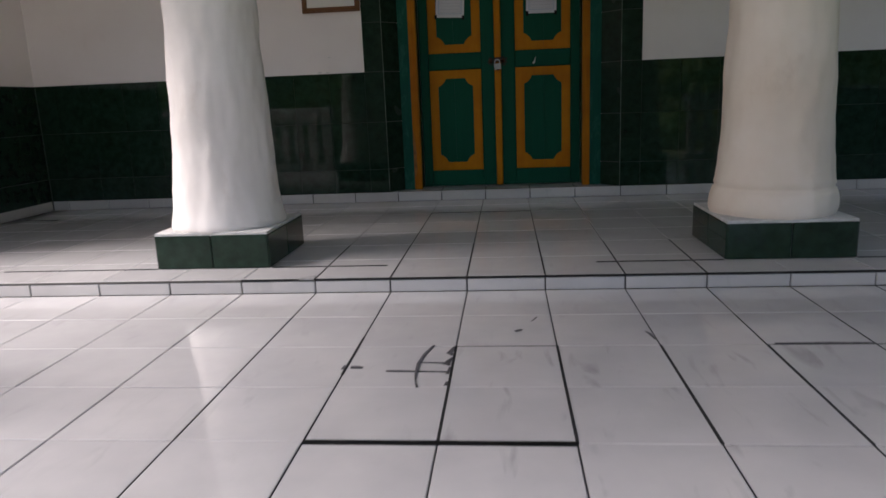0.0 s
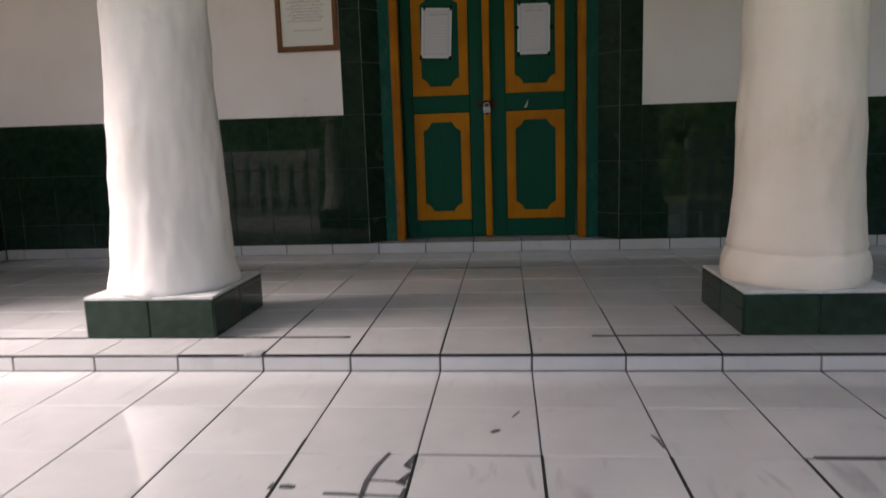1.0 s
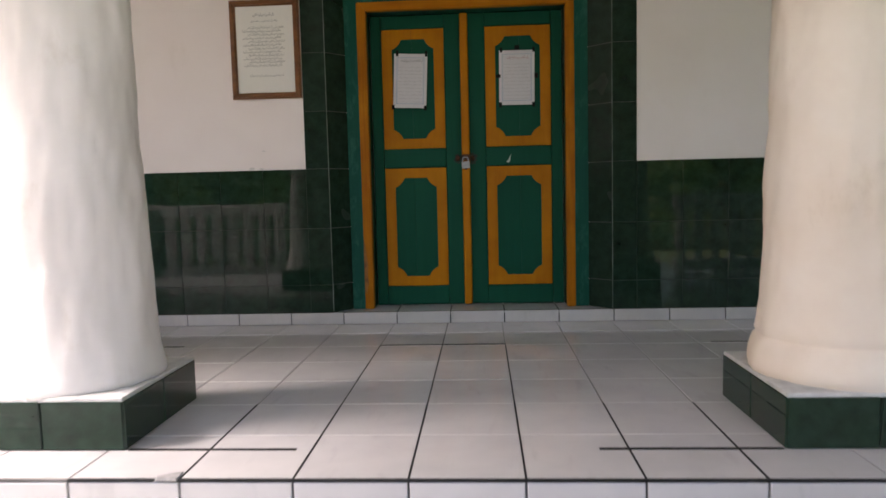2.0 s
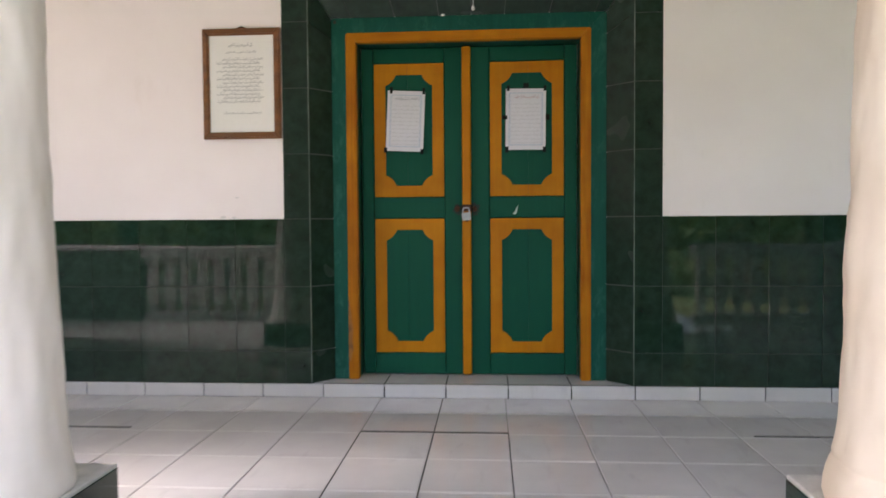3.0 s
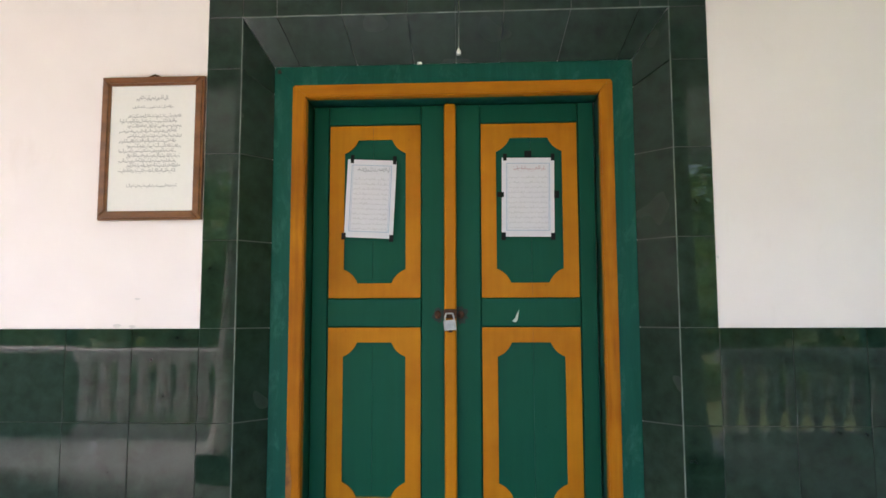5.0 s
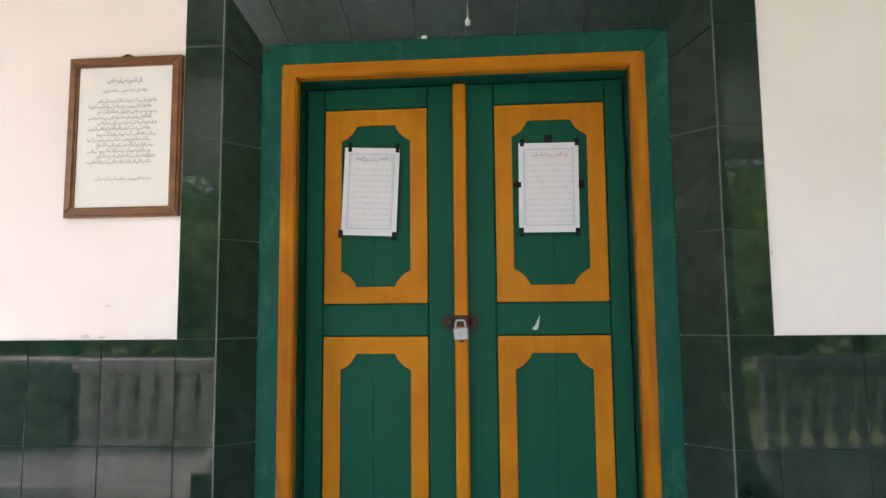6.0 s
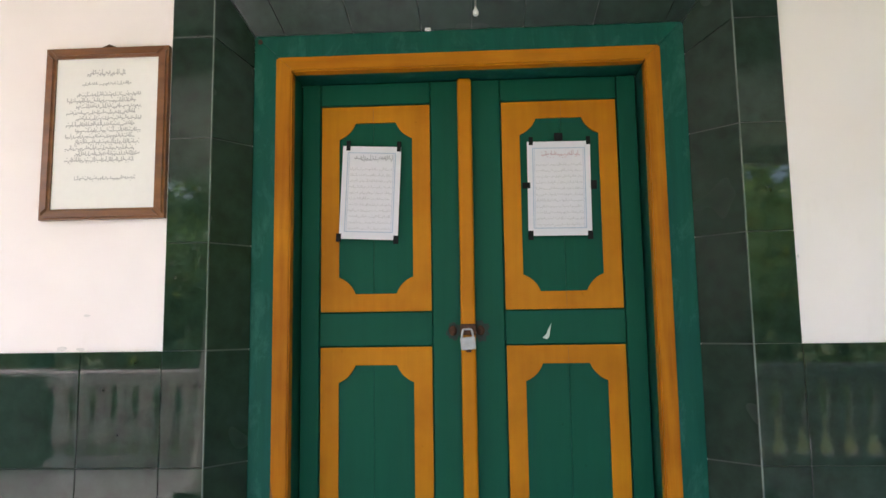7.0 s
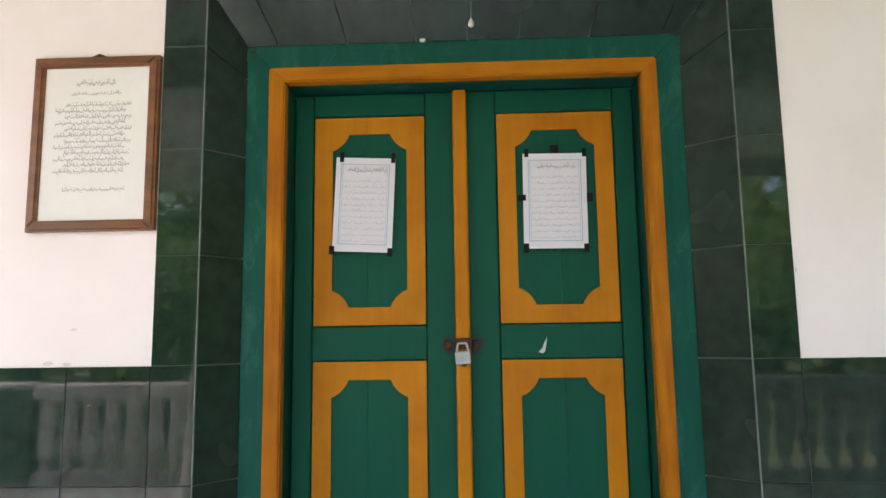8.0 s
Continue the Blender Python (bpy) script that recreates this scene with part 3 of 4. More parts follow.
bm = boxed(-0.205, -0.180, FACE - 0.016, FACE + 0.004, 2.556, 2.568, bevel=0.003)
solo("clip", bm, white_plastic, "tiny white plastic clip on top of the green door frame", "clip")

# flaked paint on the right leaf's middle rail
bm = prism(bmesh.new(), [(0.262, 1.268), (0.280, 1.262), (0.290, 1.272), (0.300, 1.330), (0.294, 1.318), (0.284, 1.300), (0.279, 1.285)], LEAF - 0.001, LEAF + 0.004)
part("paint_chip", bm, chip_white, door, "pale flaked patch of paint")
bm = prism(bmesh.new(), [(-0.918, 2.528), (-0.908, 2.524), (-0.898, 2.534), (-0.904, 2.546), (-0.916, 2.544)], FACE - 0.0012, FACE + 0.004)
part("paint_chip", bm, rust, door, "brown rusty spot")

# ---- balustrade and parapet in front, garden beyond ----
BAL = 1.7
EDGE = 6.3


def baluster(bm, x, y, up):
    prof = [(0.066, 0.08), (0.085, 0.08), (0.10, 0.046), (0.16, 0.044), (0.20, 0.072), (0.29, 0.086), (0.40, 0.084), (0.54, 0.070), (0.66, 0.062), (0.71, 0.078), (0.75, 0.084), (0.794, 0.084)]
    return lathe(bm, [(z + up, r) for z, r in prof], x, y, 14)


def balustrade(x0, x1, label):
    g = 0.0
    ob = thing("balustrade", (x0 + x1) / 2, BAL, g, label, "balustrade", group="front balustrades")
    part("base_rail", boxed(x0, x1, BAL - 0.09, BAL + 0.09, g - 0.006, g + 0.07, bevel=0.008), plaster, ob)
    part("top_rail", boxed(x0, x1, BAL - 0.11, BAL + 0.11, g + 0.79, g + 0.93, bevel=0.015, segments=2), plaster, ob)
    n = max(2, round((x1 - x0) / 0.22))
    for i in range(n):
        part("baluster", baluster(bmesh.new(), x0 + (i + 0.5) * (x1 - x0) / n, BAL, g), plaster, ob, smooth=True)
    return ob


balustrade(-4.38, -2.62, "white masonry balustrade with turned balusters")
balustrade(2.62, 4.38, "white masonry balustrade with turned balusters")
for x in (-5.33, 5.33):
    ob = thing("parapet", x, BAL, 0.0, "solid grey-green tiled parapet with white coping", "parapet", group="parapets")
    part("core", boxed(x - 0.93, x + 0.93, BAL - 0.08, BAL + 0.08, -0.006, 0.895), grout_wall, ob)
    for side in (-1, 1):
        for i in range(5):
            for z0, z1 in ((-0.004, 0.44), (0.445, 0.89)):
                a = x - 0.935 + 0.374 * i
                f = BAL + side * 0.087
                part("parapet_tile", boxed(a + 0.002, a + 0.372, f - 0.009, f + 0.009, z0, z1, bevel=0.002), parapet_green, ob)
    part("coping", boxed(x - 0.94, x + 0.94, BAL - 0.12, BAL + 0.12, 0.896, 0.95, bevel=0.012), plaster, ob, "white plastered coping")
for x in (-5.0, 4.64):
    bm = boxed(x - 0.10, x + 0.10, 0.82, 1.02, -0.45, 3.36, bevel=0.01)
    box(bm, x - 0.14, x + 0.14, 0.78, 1.06, 3.35, CEIL - 0.002, bevel=0.01)
    solo("post", bm, frame_paint, "dark green painted timber post beside the parapet", "post", group="green posts")


def leaves(bm, centre, spread, count, size, rng):
    for _ in range(count):
        d = Vector((rng.gauss(0, 1), rng.gauss(0, 1), rng.gauss(0, 1)))
        p = Vector(centre) + Vector((d.x * spread[0], d.y * spread[1], d.z * spread[2])) * 0.5
        q = Euler((rng.uniform(-1, 1), rng.uniform(-1, 1), rng.uniform(0, 6.3))).to_matrix()
        s = size * rng.uniform(0.6, 1.3)
        vs = [bm.verts.new(p + q @ Vector(c) * s) for c in ((0, -1, 0), (0.42, 0, 0.12), (0, 1, 0), (-0.42, 0, 0.12))]
        bm.faces.new(vs)


def tree(x, y, height, seed, thick, label):
    rng = random.Random(seed)
    ob = thing("tree", x, y, -0.42, label, "tree", group="garden trees")
    bm = bmesh.new()
    top = height * 0.55
    trunk = [(x + 0.10 * math.sin(i * 0.9 + seed), y + 0.08 * math.cos(i * 0.7 + seed), -0.45 + top * i / 6) for i in range(7)]
    tube(bm, trunk, [0.20 - 0.014 * i for i in range(7)], 10)
    tips = []
    for i in range(7):
        a, l = i * 2 * math.pi / 7 + rng.uniform(-0.3, 0.3), rng.uniform(0.5, 1.0) * height * 0.36
        s = Vector(trunk[4 + i % 3])
        e = s + Vector((math.cos(a) * l, math.sin(a) * l, rng.uniform(0.3, 0.8) * l))
        tube(bm, [s, (s + e) / 2 + Vector((0, 0, 0.12 * l)), e], [0.09, 0.06, 0.025], 7)
        tips.append(e)
    part("trunk", bm, bark, ob, "brown bark", smooth=True)
    bm = bmesh.new()
    for e in tips + [Vector(trunk[-1]) + Vector((0, 0, height * 0.28))]:
        for _ in range(5):
            c = e + Vector((rng.gauss(0, 0.45), rng.gauss(0, 0.45), rng.gauss(0, 0.32)))
            leaves(bm, c, (0.7 + 0.3 * thick, 0.7 + 0.3 * thick, 0.5 + 0.4 * thick), 60 + 50 * thick, 0.11 + 0.06 * thick, rng)
    part("crown", bm, leaf_green, ob, "loose green leaves")
    return ob


# front trees follow the reflections; the unseen side rows are added to block sky
for i, (x, y, h, thick) in enumerate(((-3.0, -11.4, 6.6, 0), (0.2, -12.6, 7.0, 0), (3.0, -11.6, 6.6, 0), (-7.0, -8.1, 6.2, 1), (6.5, -8.1, 6.2, 1), (-9.0, -8.1, 6.0, 1), (8.6, -8.4, 6.0, 1),
                                       (-12.0, -4.0, 5.2, 1), (-11.4, -2.0, 6.2, 1), (-11.8, 0.2, 6.4, 1), (-11.4, 2.4, 6.4, 1), (-12.2, 4.8, 6.0, 1), (-12.6, 7.0, 5.6, 1),
                                       (10.8, -2.6, 5.4, 0), (10.6, 0.0, 6.2, 1), (11.0, 2.2, 6.4, 1), (10.6, 4.4, 6.4, 1), (11.0, 6.6, 6.0, 1), (-5.6, -3.6, 4.4, 0), (5.4, -3.8, 4.4, 0))):
    tree(x, y, h, 20 + i, thick, "leafy garden tree with a brown trunk")


def shrubs(name, x0, x1, y0, y1, top, count, seed, size=0.12):
    rng = random.Random(seed)
    bm = bmesh.new()
    for _ in range(count):
        c = (rng.uniform(x0, x1), rng.uniform(y0, y1), rng.uniform(-0.3, top))
        leaves(bm, c, (4 * size, 4 * size, 4 * size), 26, size, rng)
    return solo(name, bm, leaf_green, "dense low green garden shrubs", "shrubs", kind="stuff")


shrubs("shrubs", -9.5, 0.5, -6.6, -5.0, 0.25, 160, 41)
# next two rows: unseen side hedges, added to close sky gaps for the reveals
shrubs("shrubs", -11.0, -9.4, -5.0, 9.0, 2.6, 900, 42)
shrubs("shrubs", 8.4, 10.0, -5.0, 9.0, 2.8, 950, 44)
shrubs("shrubs", -26.0, 26.0, -26.0, -22.0, 2.6, 900, 45, 0.26)
shrubs("shrubs", 0.5, 11.0, -6.6, -5.0, 0.25, 160, 43)

# ---- floor marks ----
# black smears on the floor: points in plan units and widths
SMEARS = [
    ([(-0.291, 2.393), (-0.317, 2.299), (-0.330, 2.200), (-0.328, 2.108), (-0.324, 2.056)], [0.010, 0.014, 0.014, 0.011, 0.006]),
    ([(-0.324, 2.050), (-0.318, 2.015), (-0.308, 1.983)], [0.004, 0.005, 0.010]),
    ([(-0.442, 2.129), (-0.380, 2.127), (-0.333, 2.124), (-0.260, 2.121), (-0.206, 2.118)], [0.010, 0.014, 0.010, 0.006, 0.010]),
    ([(-0.322, 2.211), (-0.260, 2.208), (-0.215, 2.205)], [0.005, 0.006, 0.009]),
    ([(-0.206, 2.385), (-0.215, 2.335), (-0.222, 2.310), (-0.208, 2.285)], [0.006, 0.018, 0.024, 0.008]),
    ([(-0.206, 2.262), (-0.217, 2.225), (-0.226, 2.199), (-0.210, 2.185)], [0.006, 0.020, 0.028, 0.010]),
    ([(-0.208, 2.165), (-0.213, 2.10)], [0.008, 0.012]),
    ([(-0.209, 2.030), (-0.211, 1.998)], [0.008, 0.012]),
    ([(-0.607, 2.185), (-0.609, 2.150)], [0.010, 0.014]),
    ([(-0.582, 2.165), (-0.560, 2.166), (-0.536, 2.162)], [0.018, 0.024, 0.014]),
    ([(0.036, 2.560), (0.052, 2.572), (0.066, 2.580)], [0.012, 0.018, 0.010]),
    ([(0.109, 2.690), (0.135, 2.745)], [0.003, 0.004]),
    ([(0.572, 2.545), (0.584, 2.518), (0.592, 2.45)], [0.006, 0.012, 0.006]),
    ([(1.03, 2.394), (1.22, 2.396), (1.40, 2.393)], [0.010, 0.014, 0.008]),
]

def smear(points, widths):
    bm = bmesh.new()
    left, right = [], []
    for i, (x, y) in enumerate(points):
        d = Vector((*points[min(i + 1, len(points) - 1)], 0)) - Vector((*points[max(i - 1, 0)], 0))
        n = Vector((-d.y, d.x, 0)).normalized() * widths[i] / 2
        p = Vector((x, y, 0.0032))
        left.append(bm.verts.new(p + n)), right.append(bm.verts.new(p - n))
    for i in range(len(points) - 1):
        bm.faces.new((left[i], left[i + 1], right[i + 1], right[i]))
    ext = bmesh.ops.extrude_face_region(bm, geom=list(bm.faces))
    for v in ext["geom"]:
        if isinstance(v, bmesh.types.BMVert):
            v.co.z = 0.001
    return bm


for pts, wd in SMEARS:
    part("dirt_smear", smear(pts, wd), black_stain, floor_low, "black dirt smear")


# broken, smeared mortar on the step's edge
bm = bmesh.new()
ring = [(-1.100, 3.222), (-1.055, 3.252), (-1.006, 3.268), (-0.998, 3.215), (-1.004, 3.193), (-1.05, 3.195), (-1.085, 3.193)]
base = [bm.verts.new((x, y, UP - 0.004)) for x, y in ring]
crown = [bm.verts.new((-1.04 + (x + 1.04) * 0.8, 3.22 + (y - 3.22) * 0.8, UP + 0.004)) for x, y in ring]
bm.faces.new(crown), bm.faces.new(base[::-1])
for i in range(len(ring)):
    bm.faces.new((base[i], base[(i + 1) % len(ring)], crown[(i + 1) % len(ring)], crown[i]))
part("mortar_patch", bm, mortar_grey, floor_up, "grey smeared mortar patch")


def joint_line(parent, x0, x1, y0, y1, z):
    part("dark_joint", boxed(x0, x1, y0, y1, z - 0.01, z + 0.0012), grout_dark, parent, "blackened wide joint")


for x, y0, y1 in ((-0.2, 1.6, 2.39), (0.2, 1.6, 2.39), (0.6, 1.6, 2.39), (1.0, 1.6, 2.39), (-0.6, 2.1, 2.5)):
    joint_line(floor_low, x - 0.005, x + 0.005, y0, y1, 0.0)
for x in (-1.0, -0.6, -0.2, 0.2, 0.6, 1.0):
    joint_line(floor_up, x - 0.0036, x + 0.0036, STEP + 0.006, 4.035, UP)
for k in range(-10, 11):
    x = -0.2 + 0.4 * k
    if x < -1.2:
        continue
    joint_line(floor_low, x - 0.0011, x + 0.0011, 0.4, STEP - 0.002, -0.0008)
for x in (-0.6, -0.2, 0.2):
    joint_line(floor_up, x - 0.002, x + 0.002, 4.035, WALL - 0.03 if x == -0.2 else 5.24, UP - 0.0008)
for x0, x1, y in ((-0.2, 0.2, 2.388), (1.0, 1.55, 2.388)):
    joint_line(floor_low, x0, x1, y - 0.0018, y + 0.0018, -0.0008)


def tape_line(parent, x0, x1, y, w, z):
    part("tape_line", boxed(x0, x1, y - w / 2, y + w / 2, z - 0.002, z + 0.002), tape_black, parent, "strip of black tape marking a prayer row")


tape_line(floor_low, -0.6, 0.2, 1.592, 0.026, 0.0)
for x0, x1, y in ((-2.95, -2.0, 3.475), (-1.32, -0.66, 3.475), (0.49, 1.16, 3.475), (1.84, 2.9, 3.475), (-0.6, 0.2, 5.26), (1.48, 2.2, 5.26), (-2.4, -1.9, 5.28), (-4.2, -3.9, 5.38)):
    tape_line(floor_up, x0, x1, y, 0.018, UP)

# ---- tiles, piece by piece ----
MESHES = {}


def tile_mesh(kind, w, d, t, mat, edge=0.0035):
    """A tile lying flat, its top at height 0, with softened upper edges; shared by all pieces of that size."""
    key = (kind, round(w, 3), round(d, 3))
    if key not in MESHES:
        bm = bmesh.new()
        r = [(w / 2, d / 2, -t), (w / 2, d / 2, -edge * 0.6), (w / 2 - edge, d / 2 - edge, 0)]
        loops = [[bm.verts.new((K * sx * a, K * sy * b, K * z)) for sx, sy in ((-1, -1), (1, -1), (1, 1), (-1, 1))] for a, b, z in r]
        for lo, hi in zip(loops, loops[1:]):
            for i in range(4):
                bm.faces.new((lo[i], lo[(i + 1) % 4], hi[(i + 1) % 4], hi[i]))
        bm.faces.new(loops[-1])
        me = bpy.data.meshes.new(kind)
        bm.to_mesh(me)
        bm.free()
        me.materials.append(mat)
        MESHES[key] = me
    return MESHES[key]


def piece(name, me, parent, m):
    ob = new(name, me)
    ob.parent = parent
    loc = m.to_translation() - BASE[parent]
    ob.matrix_basis = Matrix.Translation(loc * K) @ m.to_3x3().to_4x4()
    return ob


rng = random.Random(8)
J = 0.0036


def flat(parent, x0, x1, y0, y1, z, mat, kind):
    me = tile_mesh(kind, x1 - x0 - J, y1 - y0 - J, 0.02, mat)
    m = pose((x0 + x1) / 2, (y0 + y1) / 2, z + rng.uniform(-0.0006, 0.0006), rng.uniform(-0.12, 0.12), rng.uniform(-0.12, 0.12), 0)
    piece("floor_tile", me, parent, m)


def spans(a, b, lines):
    xs = [a] + [x for x in lines if a + 0.01 < x < b - 0.01] + [b]
    return list(zip(xs, xs[1:]))


columns_x = spans(-EDGE, EDGE, [-0.2 + 0.4 * k for k in range(-15, 17)])
rows_low = spans(-0.82, STEP, sorted([2.787, 2.388, 1.99] + [1.597 - 0.4 * k for k in range(11)]))
rows_up = spans(STEP + 0.012, WALL, [3.63, 4.035, 4.435, 4.835, 5.235, 5.635])
far = bmesh.new()
for y0, y1 in rows_low:
    for x0, x1 in columns_x:
        if y1 < 1.62 and abs((x0 + x1) / 2) > 2.6:
            continue
        if y0 > 0.7 and abs(x0) < 4.5:
            veined = x0 > -0.3 and y1 < 2.45
            flat(floor_low, x0, x1, y0, y1, 0.0, tile_veined if veined else tile_white, "veined_tile" if veined else "white_tile")
        else:
            box(far, x0 + J / 2, x1 - J / 2, y0 + J / 2, y1 - J / 2, -0.014, 0.0)
rest = part("far_tiles", far, tile_white, floor_low)
rest["kind"] = "stuff"
for y0, y1 in rows_up:
    for x0, x1 in columns_x:
        if y0 > 5.2 and abs((x0 + x1) / 2) > SIDE:
            continue
        flat(floor_up, x0, x1, y0, y1, UP, tile_white, "white_tile")


def upright(name, parent, centre, yaw, w, h, mat, kind, wobble=0.05, gap=J):
    """A tile on a wall; yaw 0 faces -y."""
    me = tile_mesh(kind, w - gap, h - min(gap, J), 0.012, mat, 0.0018 if mat is tile_green else 0.0035)
    m = pose(*centre, 0, 0, yaw) @ pose(0, 0, 0, 90 + rng.uniform(-wobble, wobble), rng.uniform(-wobble, wobble), 0)
    return piece(name, me, parent, m)


# riser of the step, with a slightly proud dark edge line along its top
for x0, x1 in columns_x:
    upright("riser_tile", floor_up, ((x0 + x1) / 2, STEP, 0.033), 0, x1 - x0, 0.066, tile_white, "riser_tile", 0.1, 0.008)
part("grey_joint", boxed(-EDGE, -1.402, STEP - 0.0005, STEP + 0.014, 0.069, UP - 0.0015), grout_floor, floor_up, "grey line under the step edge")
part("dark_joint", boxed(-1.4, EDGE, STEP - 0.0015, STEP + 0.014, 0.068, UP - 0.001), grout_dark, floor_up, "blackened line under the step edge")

BASE[wall_north] = Vector((0, 0, 0))
BASE[wall_west] = Vector((0, 0, 0))


def scuff(x, z, w, h, seed):
    """A ragged grey rub mark on the plaster."""
    r = random.Random(seed)
    ring = [(x + 0.5 * w * r.uniform(0.6, 1.1) * math.cos(a), z + 0.5 * h * r.uniform(0.6, 1.1) * math.sin(a)) for a in [2 * math.pi * i / 14 for i in range(14)]]
    part("scuff", prism(bmesh.new(), ring, WALL - 0.0012, WALL + 0.002), scuff_grey, wall_north, "grey rub mark on the plaster")


scuff(-1.634, 1.253, 0.058, 0.019, 60)
scuff(-1.559, 1.250, 0.035, 0.015, 61)
scuff(-1.540, 1.381, 0.031, 0.011, 62)
scuff(1.183, 2.209, 0.013, 0.031, 63)
scuff(1.198, 1.563, 0.010, 0.019, 64)

BASE[wall_east] = Vector((0, 0, 0))

# skirting and door sill in white tile
skirt = [-0.18 + 0.4 * k for k in range(-12, 14)]
part("skirting_bed", boxed(-SIDE, SIDE, WALL - 0.010, WALL - 0.0, UP, SILL + 0.002), grout_dark, wall_north)
for x0, x1 in spans(-SIDE + 0.02, SIDE - 0.02, skirt):
    upright("skirting_tile", wall_north, ((x0 + x1) / 2, WALL - 0.020, (UP + SILL) / 2), 0, x1 - x0, SILL - UP, tile_white, "skirting_tile", 0.1, 0.007)
part("sill_bed", boxed(-1.04, 1.002, WALL + 0.002, 6.355, 0.0, SILL - 0.014), grout_floor, wall_north)
for x0, x1 in spans(-1.045, 1.007, skirt):
    flat(wall_north, x0, x1, WALL - 0.018, 6.34, SILL, tile_white, "sill_tile")

for x in (-0.58, -0.18, 0.22, 0.62):
    part("dark_joint", boxed(x - 0.0035, x + 0.0035, WALL - 0.014, 6.238, SILL - 0.012, SILL + 0.0012), grout_dark, wall_north, "blackened joint of the sill")

# green dado, surround and splayed reveal
rows_z = [SILL, 0.375, 0.80, DADO]
high_z = [DADO, 1.66, 2.082, 2.505, 2.765]
cols_l = [-SIDE + 0.014 + 0.0] + [-1.228 - 0.325 * k for k in range(9, -1, -1)] + [-1.055]
cols_r = [1.012] + [1.188 + 0.325 * k for k in range(10)] + [SIDE - 0.014]
part("dado_bed", boxed(-SIDE, -1.052, WALL - 0.006, WALL + 0.001, SILL, DADO - 0.002), grout_wall, wall_north)
part("dado_bed", boxed(1.009, SIDE, WALL - 0.006, WALL + 0.001, SILL, DADO - 0.002), grout_wall, wall_north)
for cols in (cols_l, cols_r):
    for x0, x1 in zip(cols, cols[1:]):
        for z0, z1 in zip(rows_z, rows_z[1:]):
            upright("dado_tile", wall_north, ((x0 + x1) / 2, WALL - 0.010, (z0 + z1) / 2), 0, x1 - x0, z1 - z0, tile_green, "dado_tile", gap=0.0022)
TOPZ = 2.924
bm = boxed(-1.226, -1.052, WALL - 0.006, WALL + 0.001, DADO - 0.001, TOPZ - 0.002)
box(bm, 1.009, 1.186, WALL - 0.006, WALL + 0.001, DADO - 0.001, TOPZ - 0.002)
box(bm, -1.051, 1.008, WALL - 0.006, WALL + 0.001, 2.767, TOPZ - 0.002)
part("surround_bed", bm, grout_wall, wall_north)
for x0, x1 in ((-1.228, -1.055), (1.012, 1.188)):
    for z0, z1 in zip(high_z, high_z[1:] + [TOPZ]):
        upright("surround_tile", wall_north, ((x0 + x1) / 2, WALL - 0.010, (z0 + z1) / 2), 0, x1 - x0, z1 - z0, tile_green, "surround_tile")
head = [-1.055, -0.887, -0.565, -0.243, -0.008, 0.229, 0.551, 0.878, 1.012]
for x0, x1 in zip(head, head[1:]):
    upright("surround_tile", wall_north, ((x0 + x1) / 2, WALL - 0.010, (2.765 + TOPZ) / 2), 0, x1 - x0, TOPZ - 2.765, tile_green, "surround_tile")


def reveal_tile(quad, back):
    """A tile on the splay, cut to the mitre of its corner."""
    c = sum((Vector(q) for q in quad), Vector()) / 4
    shrunk = [Vector(q) + (c - Vector(q)).normalized() * 0.0035 for q in quad]
    bm = solid(bmesh.new(), shrunk, back)
    part("reveal_tile", bm, tile_green_dull, wall_north, "dull green glazed tile")


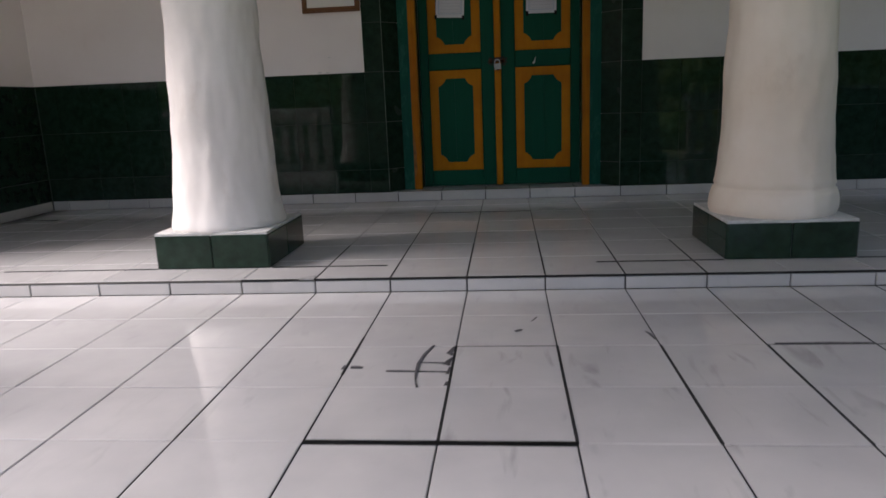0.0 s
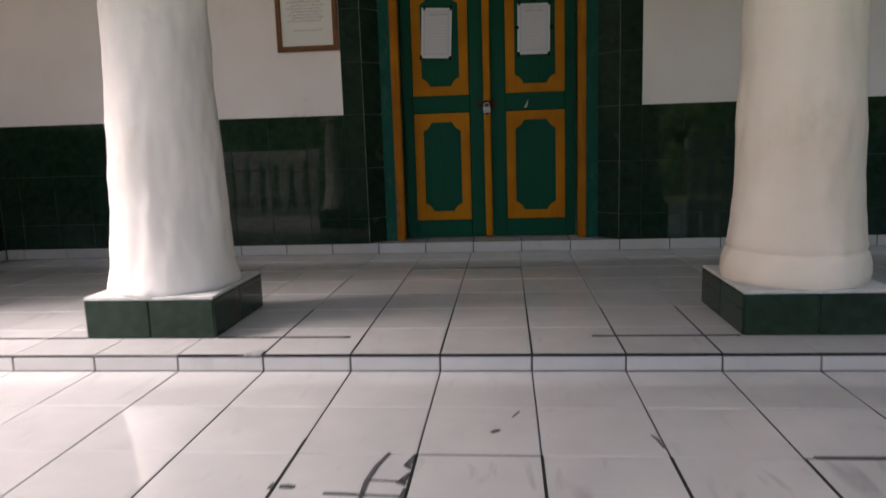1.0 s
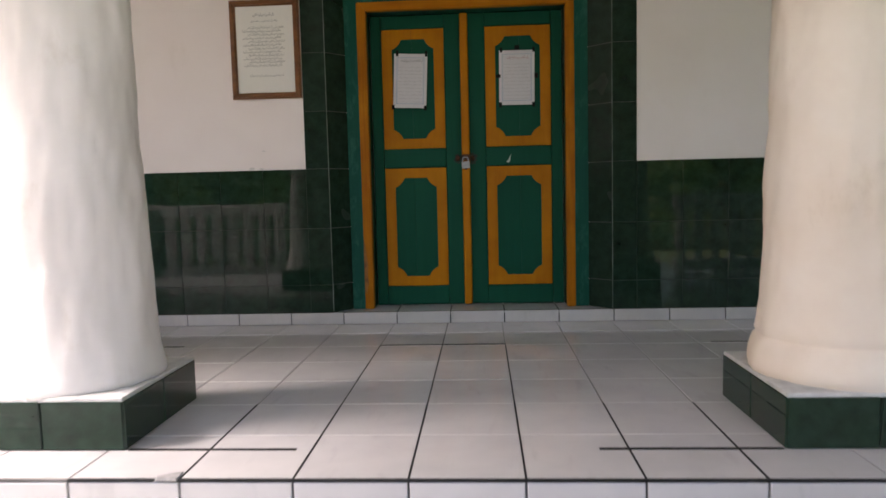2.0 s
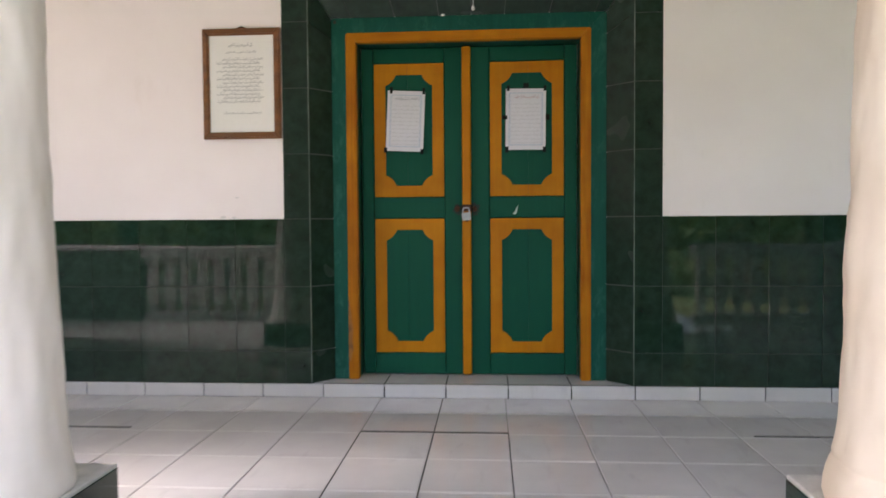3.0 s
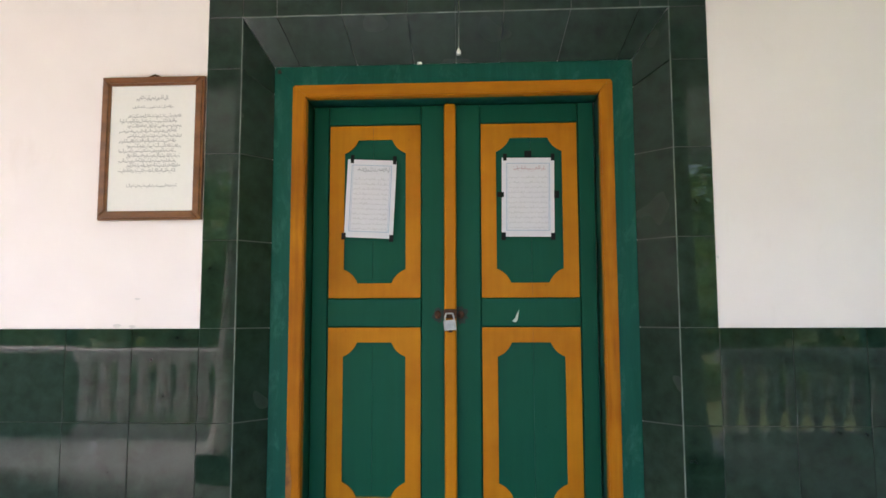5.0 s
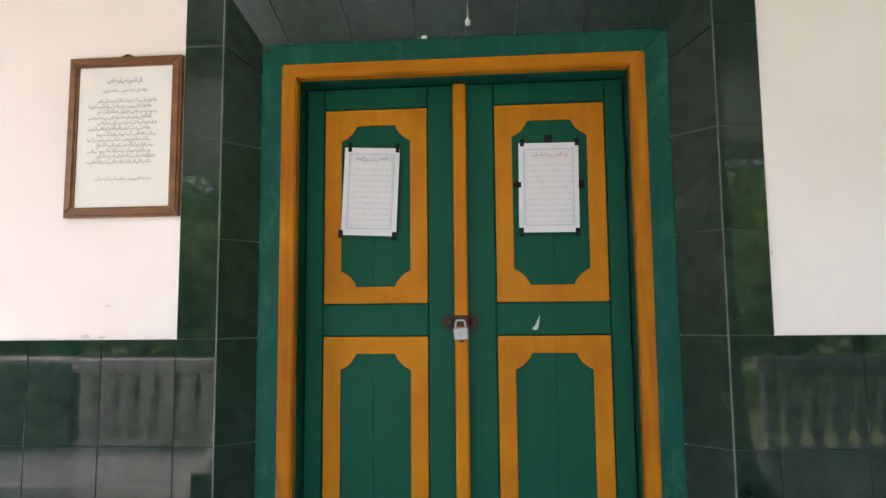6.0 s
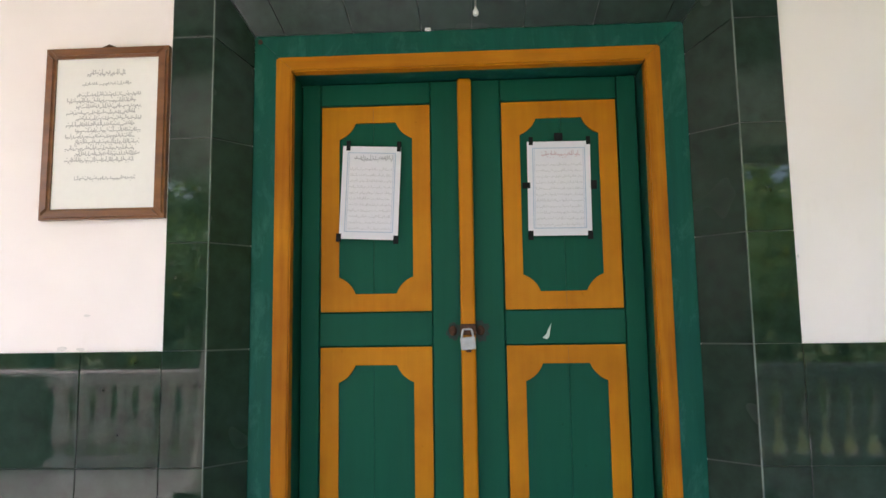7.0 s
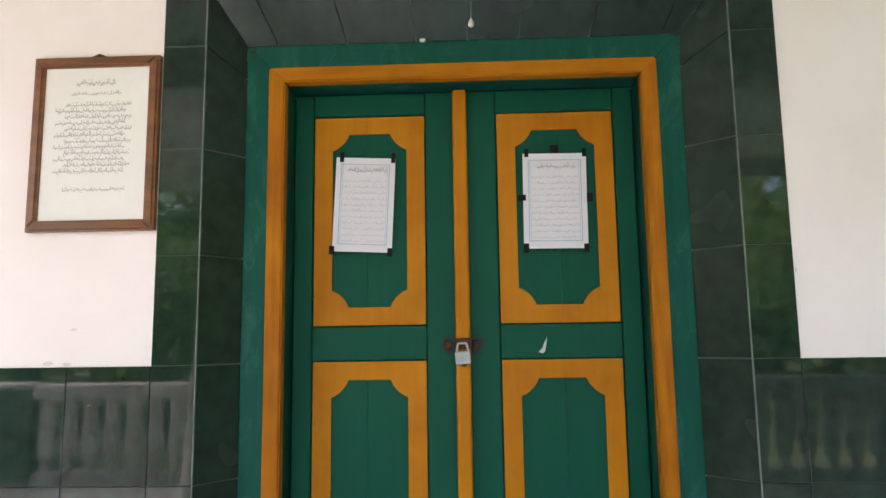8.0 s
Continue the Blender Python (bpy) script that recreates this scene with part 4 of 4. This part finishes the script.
R0, R1 = WALL - 0.010, FACE + 0.004
for xa, xb in ((-1.055, -0.932), (1.012, 0.862)):
    s = 1 if xb < xa else -1
    back = Vector((0.011 * s, 0.008, 0))
    zs = [SILL, 0.375, 0.80, DADO, 1.66, 2.082]
    for z0, z1 in zip(zs, zs[1:]):
        reveal_tile([(xa, R0, z0), (xb, R1, z0), (xb, R1, z1), (xa, R0, z1)], back)
    reveal_tile([(xa, R0, 2.082), (xb, R1, 2.082), (xb, R1, 2.42), (xa, R0, 2.505)], back)
    reveal_tile([(xa, R0, 2.505), (xb, R1, 2.42), (xb, R1, 2.559), (xa, R0, 2.765)], back)
    part("reveal_bed", solid(bmesh.new(), [(xa + s * 0.005, R0 + 0.006, SILL), (xb + s * 0.005, R1 + 0.004, SILL), (xb + s * 0.005, R1 + 0.004, 2.56), (xa + s * 0.005, R0 + 0.006, 2.77)],
                             Vector((0.05 * s, 0.04, 0))), grout_wall, wall_north)
low = [-0.932, -0.80, -0.51, -0.22, -0.008, 0.207, 0.497, 0.79, 0.862]
for i in range(len(head) - 1):
    reveal_tile([(head[i], R0, 2.765), (head[i + 1], R0, 2.765), (low[i + 1], R1, 2.559), (low[i], R1, 2.559)], Vector((0, 0.008, 0.012)))
part("reveal_bed", solid(bmesh.new(), [(-1.055, R0 + 0.006, 2.772), (1.012, R0 + 0.006, 2.772), (0.862, R1 + 0.004, 2.566), (-0.932, R1 + 0.004, 2.566)], Vector((0, 0.04, 0.05))),
     grout_wall, wall_north)

# pale bead along the arris where the splay meets the wall
for x in (-1.055, 1.012):
    part("arris_bead", boxed(x - 0.003, x + 0.003, R0 - 0.0035, R0 + 0.006, SILL, 2.7615, bevel=0.002, segments=2), edge_bead, wall_north, "pale tile edge")
part("arris_bead", boxed(-1.059, 1.016, R0 - 0.0035, R0 + 0.006, 2.762, 2.768, bevel=0.002, segments=2), edge_bead, wall_north, "pale tile edge")

# side walls: dado and skirting
for wall, x, yaw, ys in ((wall_west, -SIDE + 0.010, 90, [3.6, 3.725, 4.05, 4.375, 4.70, 5.025, 5.35, 5.675, 5.99]), (wall_east, SIDE - 0.010, -90, [5.25, 5.35, 5.675, 5.99])):
    side = 1 if x > 0 else -1
    part("dado_bed", boxed(x + (0.004 if side > 0 else -0.014), x + (0.014 if side > 0 else -0.004), ys[0], 5.988, UP, DADO - 0.002), grout_wall, wall)
    for y0, y1 in zip(ys, ys[1:]):
        for z0, z1 in zip(rows_z, rows_z[1:]):
            upright("dado_tile", wall, (x, (y0 + y1) / 2, (z0 + z1) / 2), yaw, y1 - y0, z1 - z0, tile_green, "dado_tile")
    for y0, y1 in spans(max(ys[0], STEP + 0.02), 5.975, [5.66 - 0.4 * k for k in range(9, -1, -1)]):
        upright("skirting_tile", wall, (x - side * 0.010, (y0 + y1) / 2, (UP + SILL) / 2), yaw, y1 - y0, SILL - UP, tile_white, "skirting_tile", 0.1, 0.007)
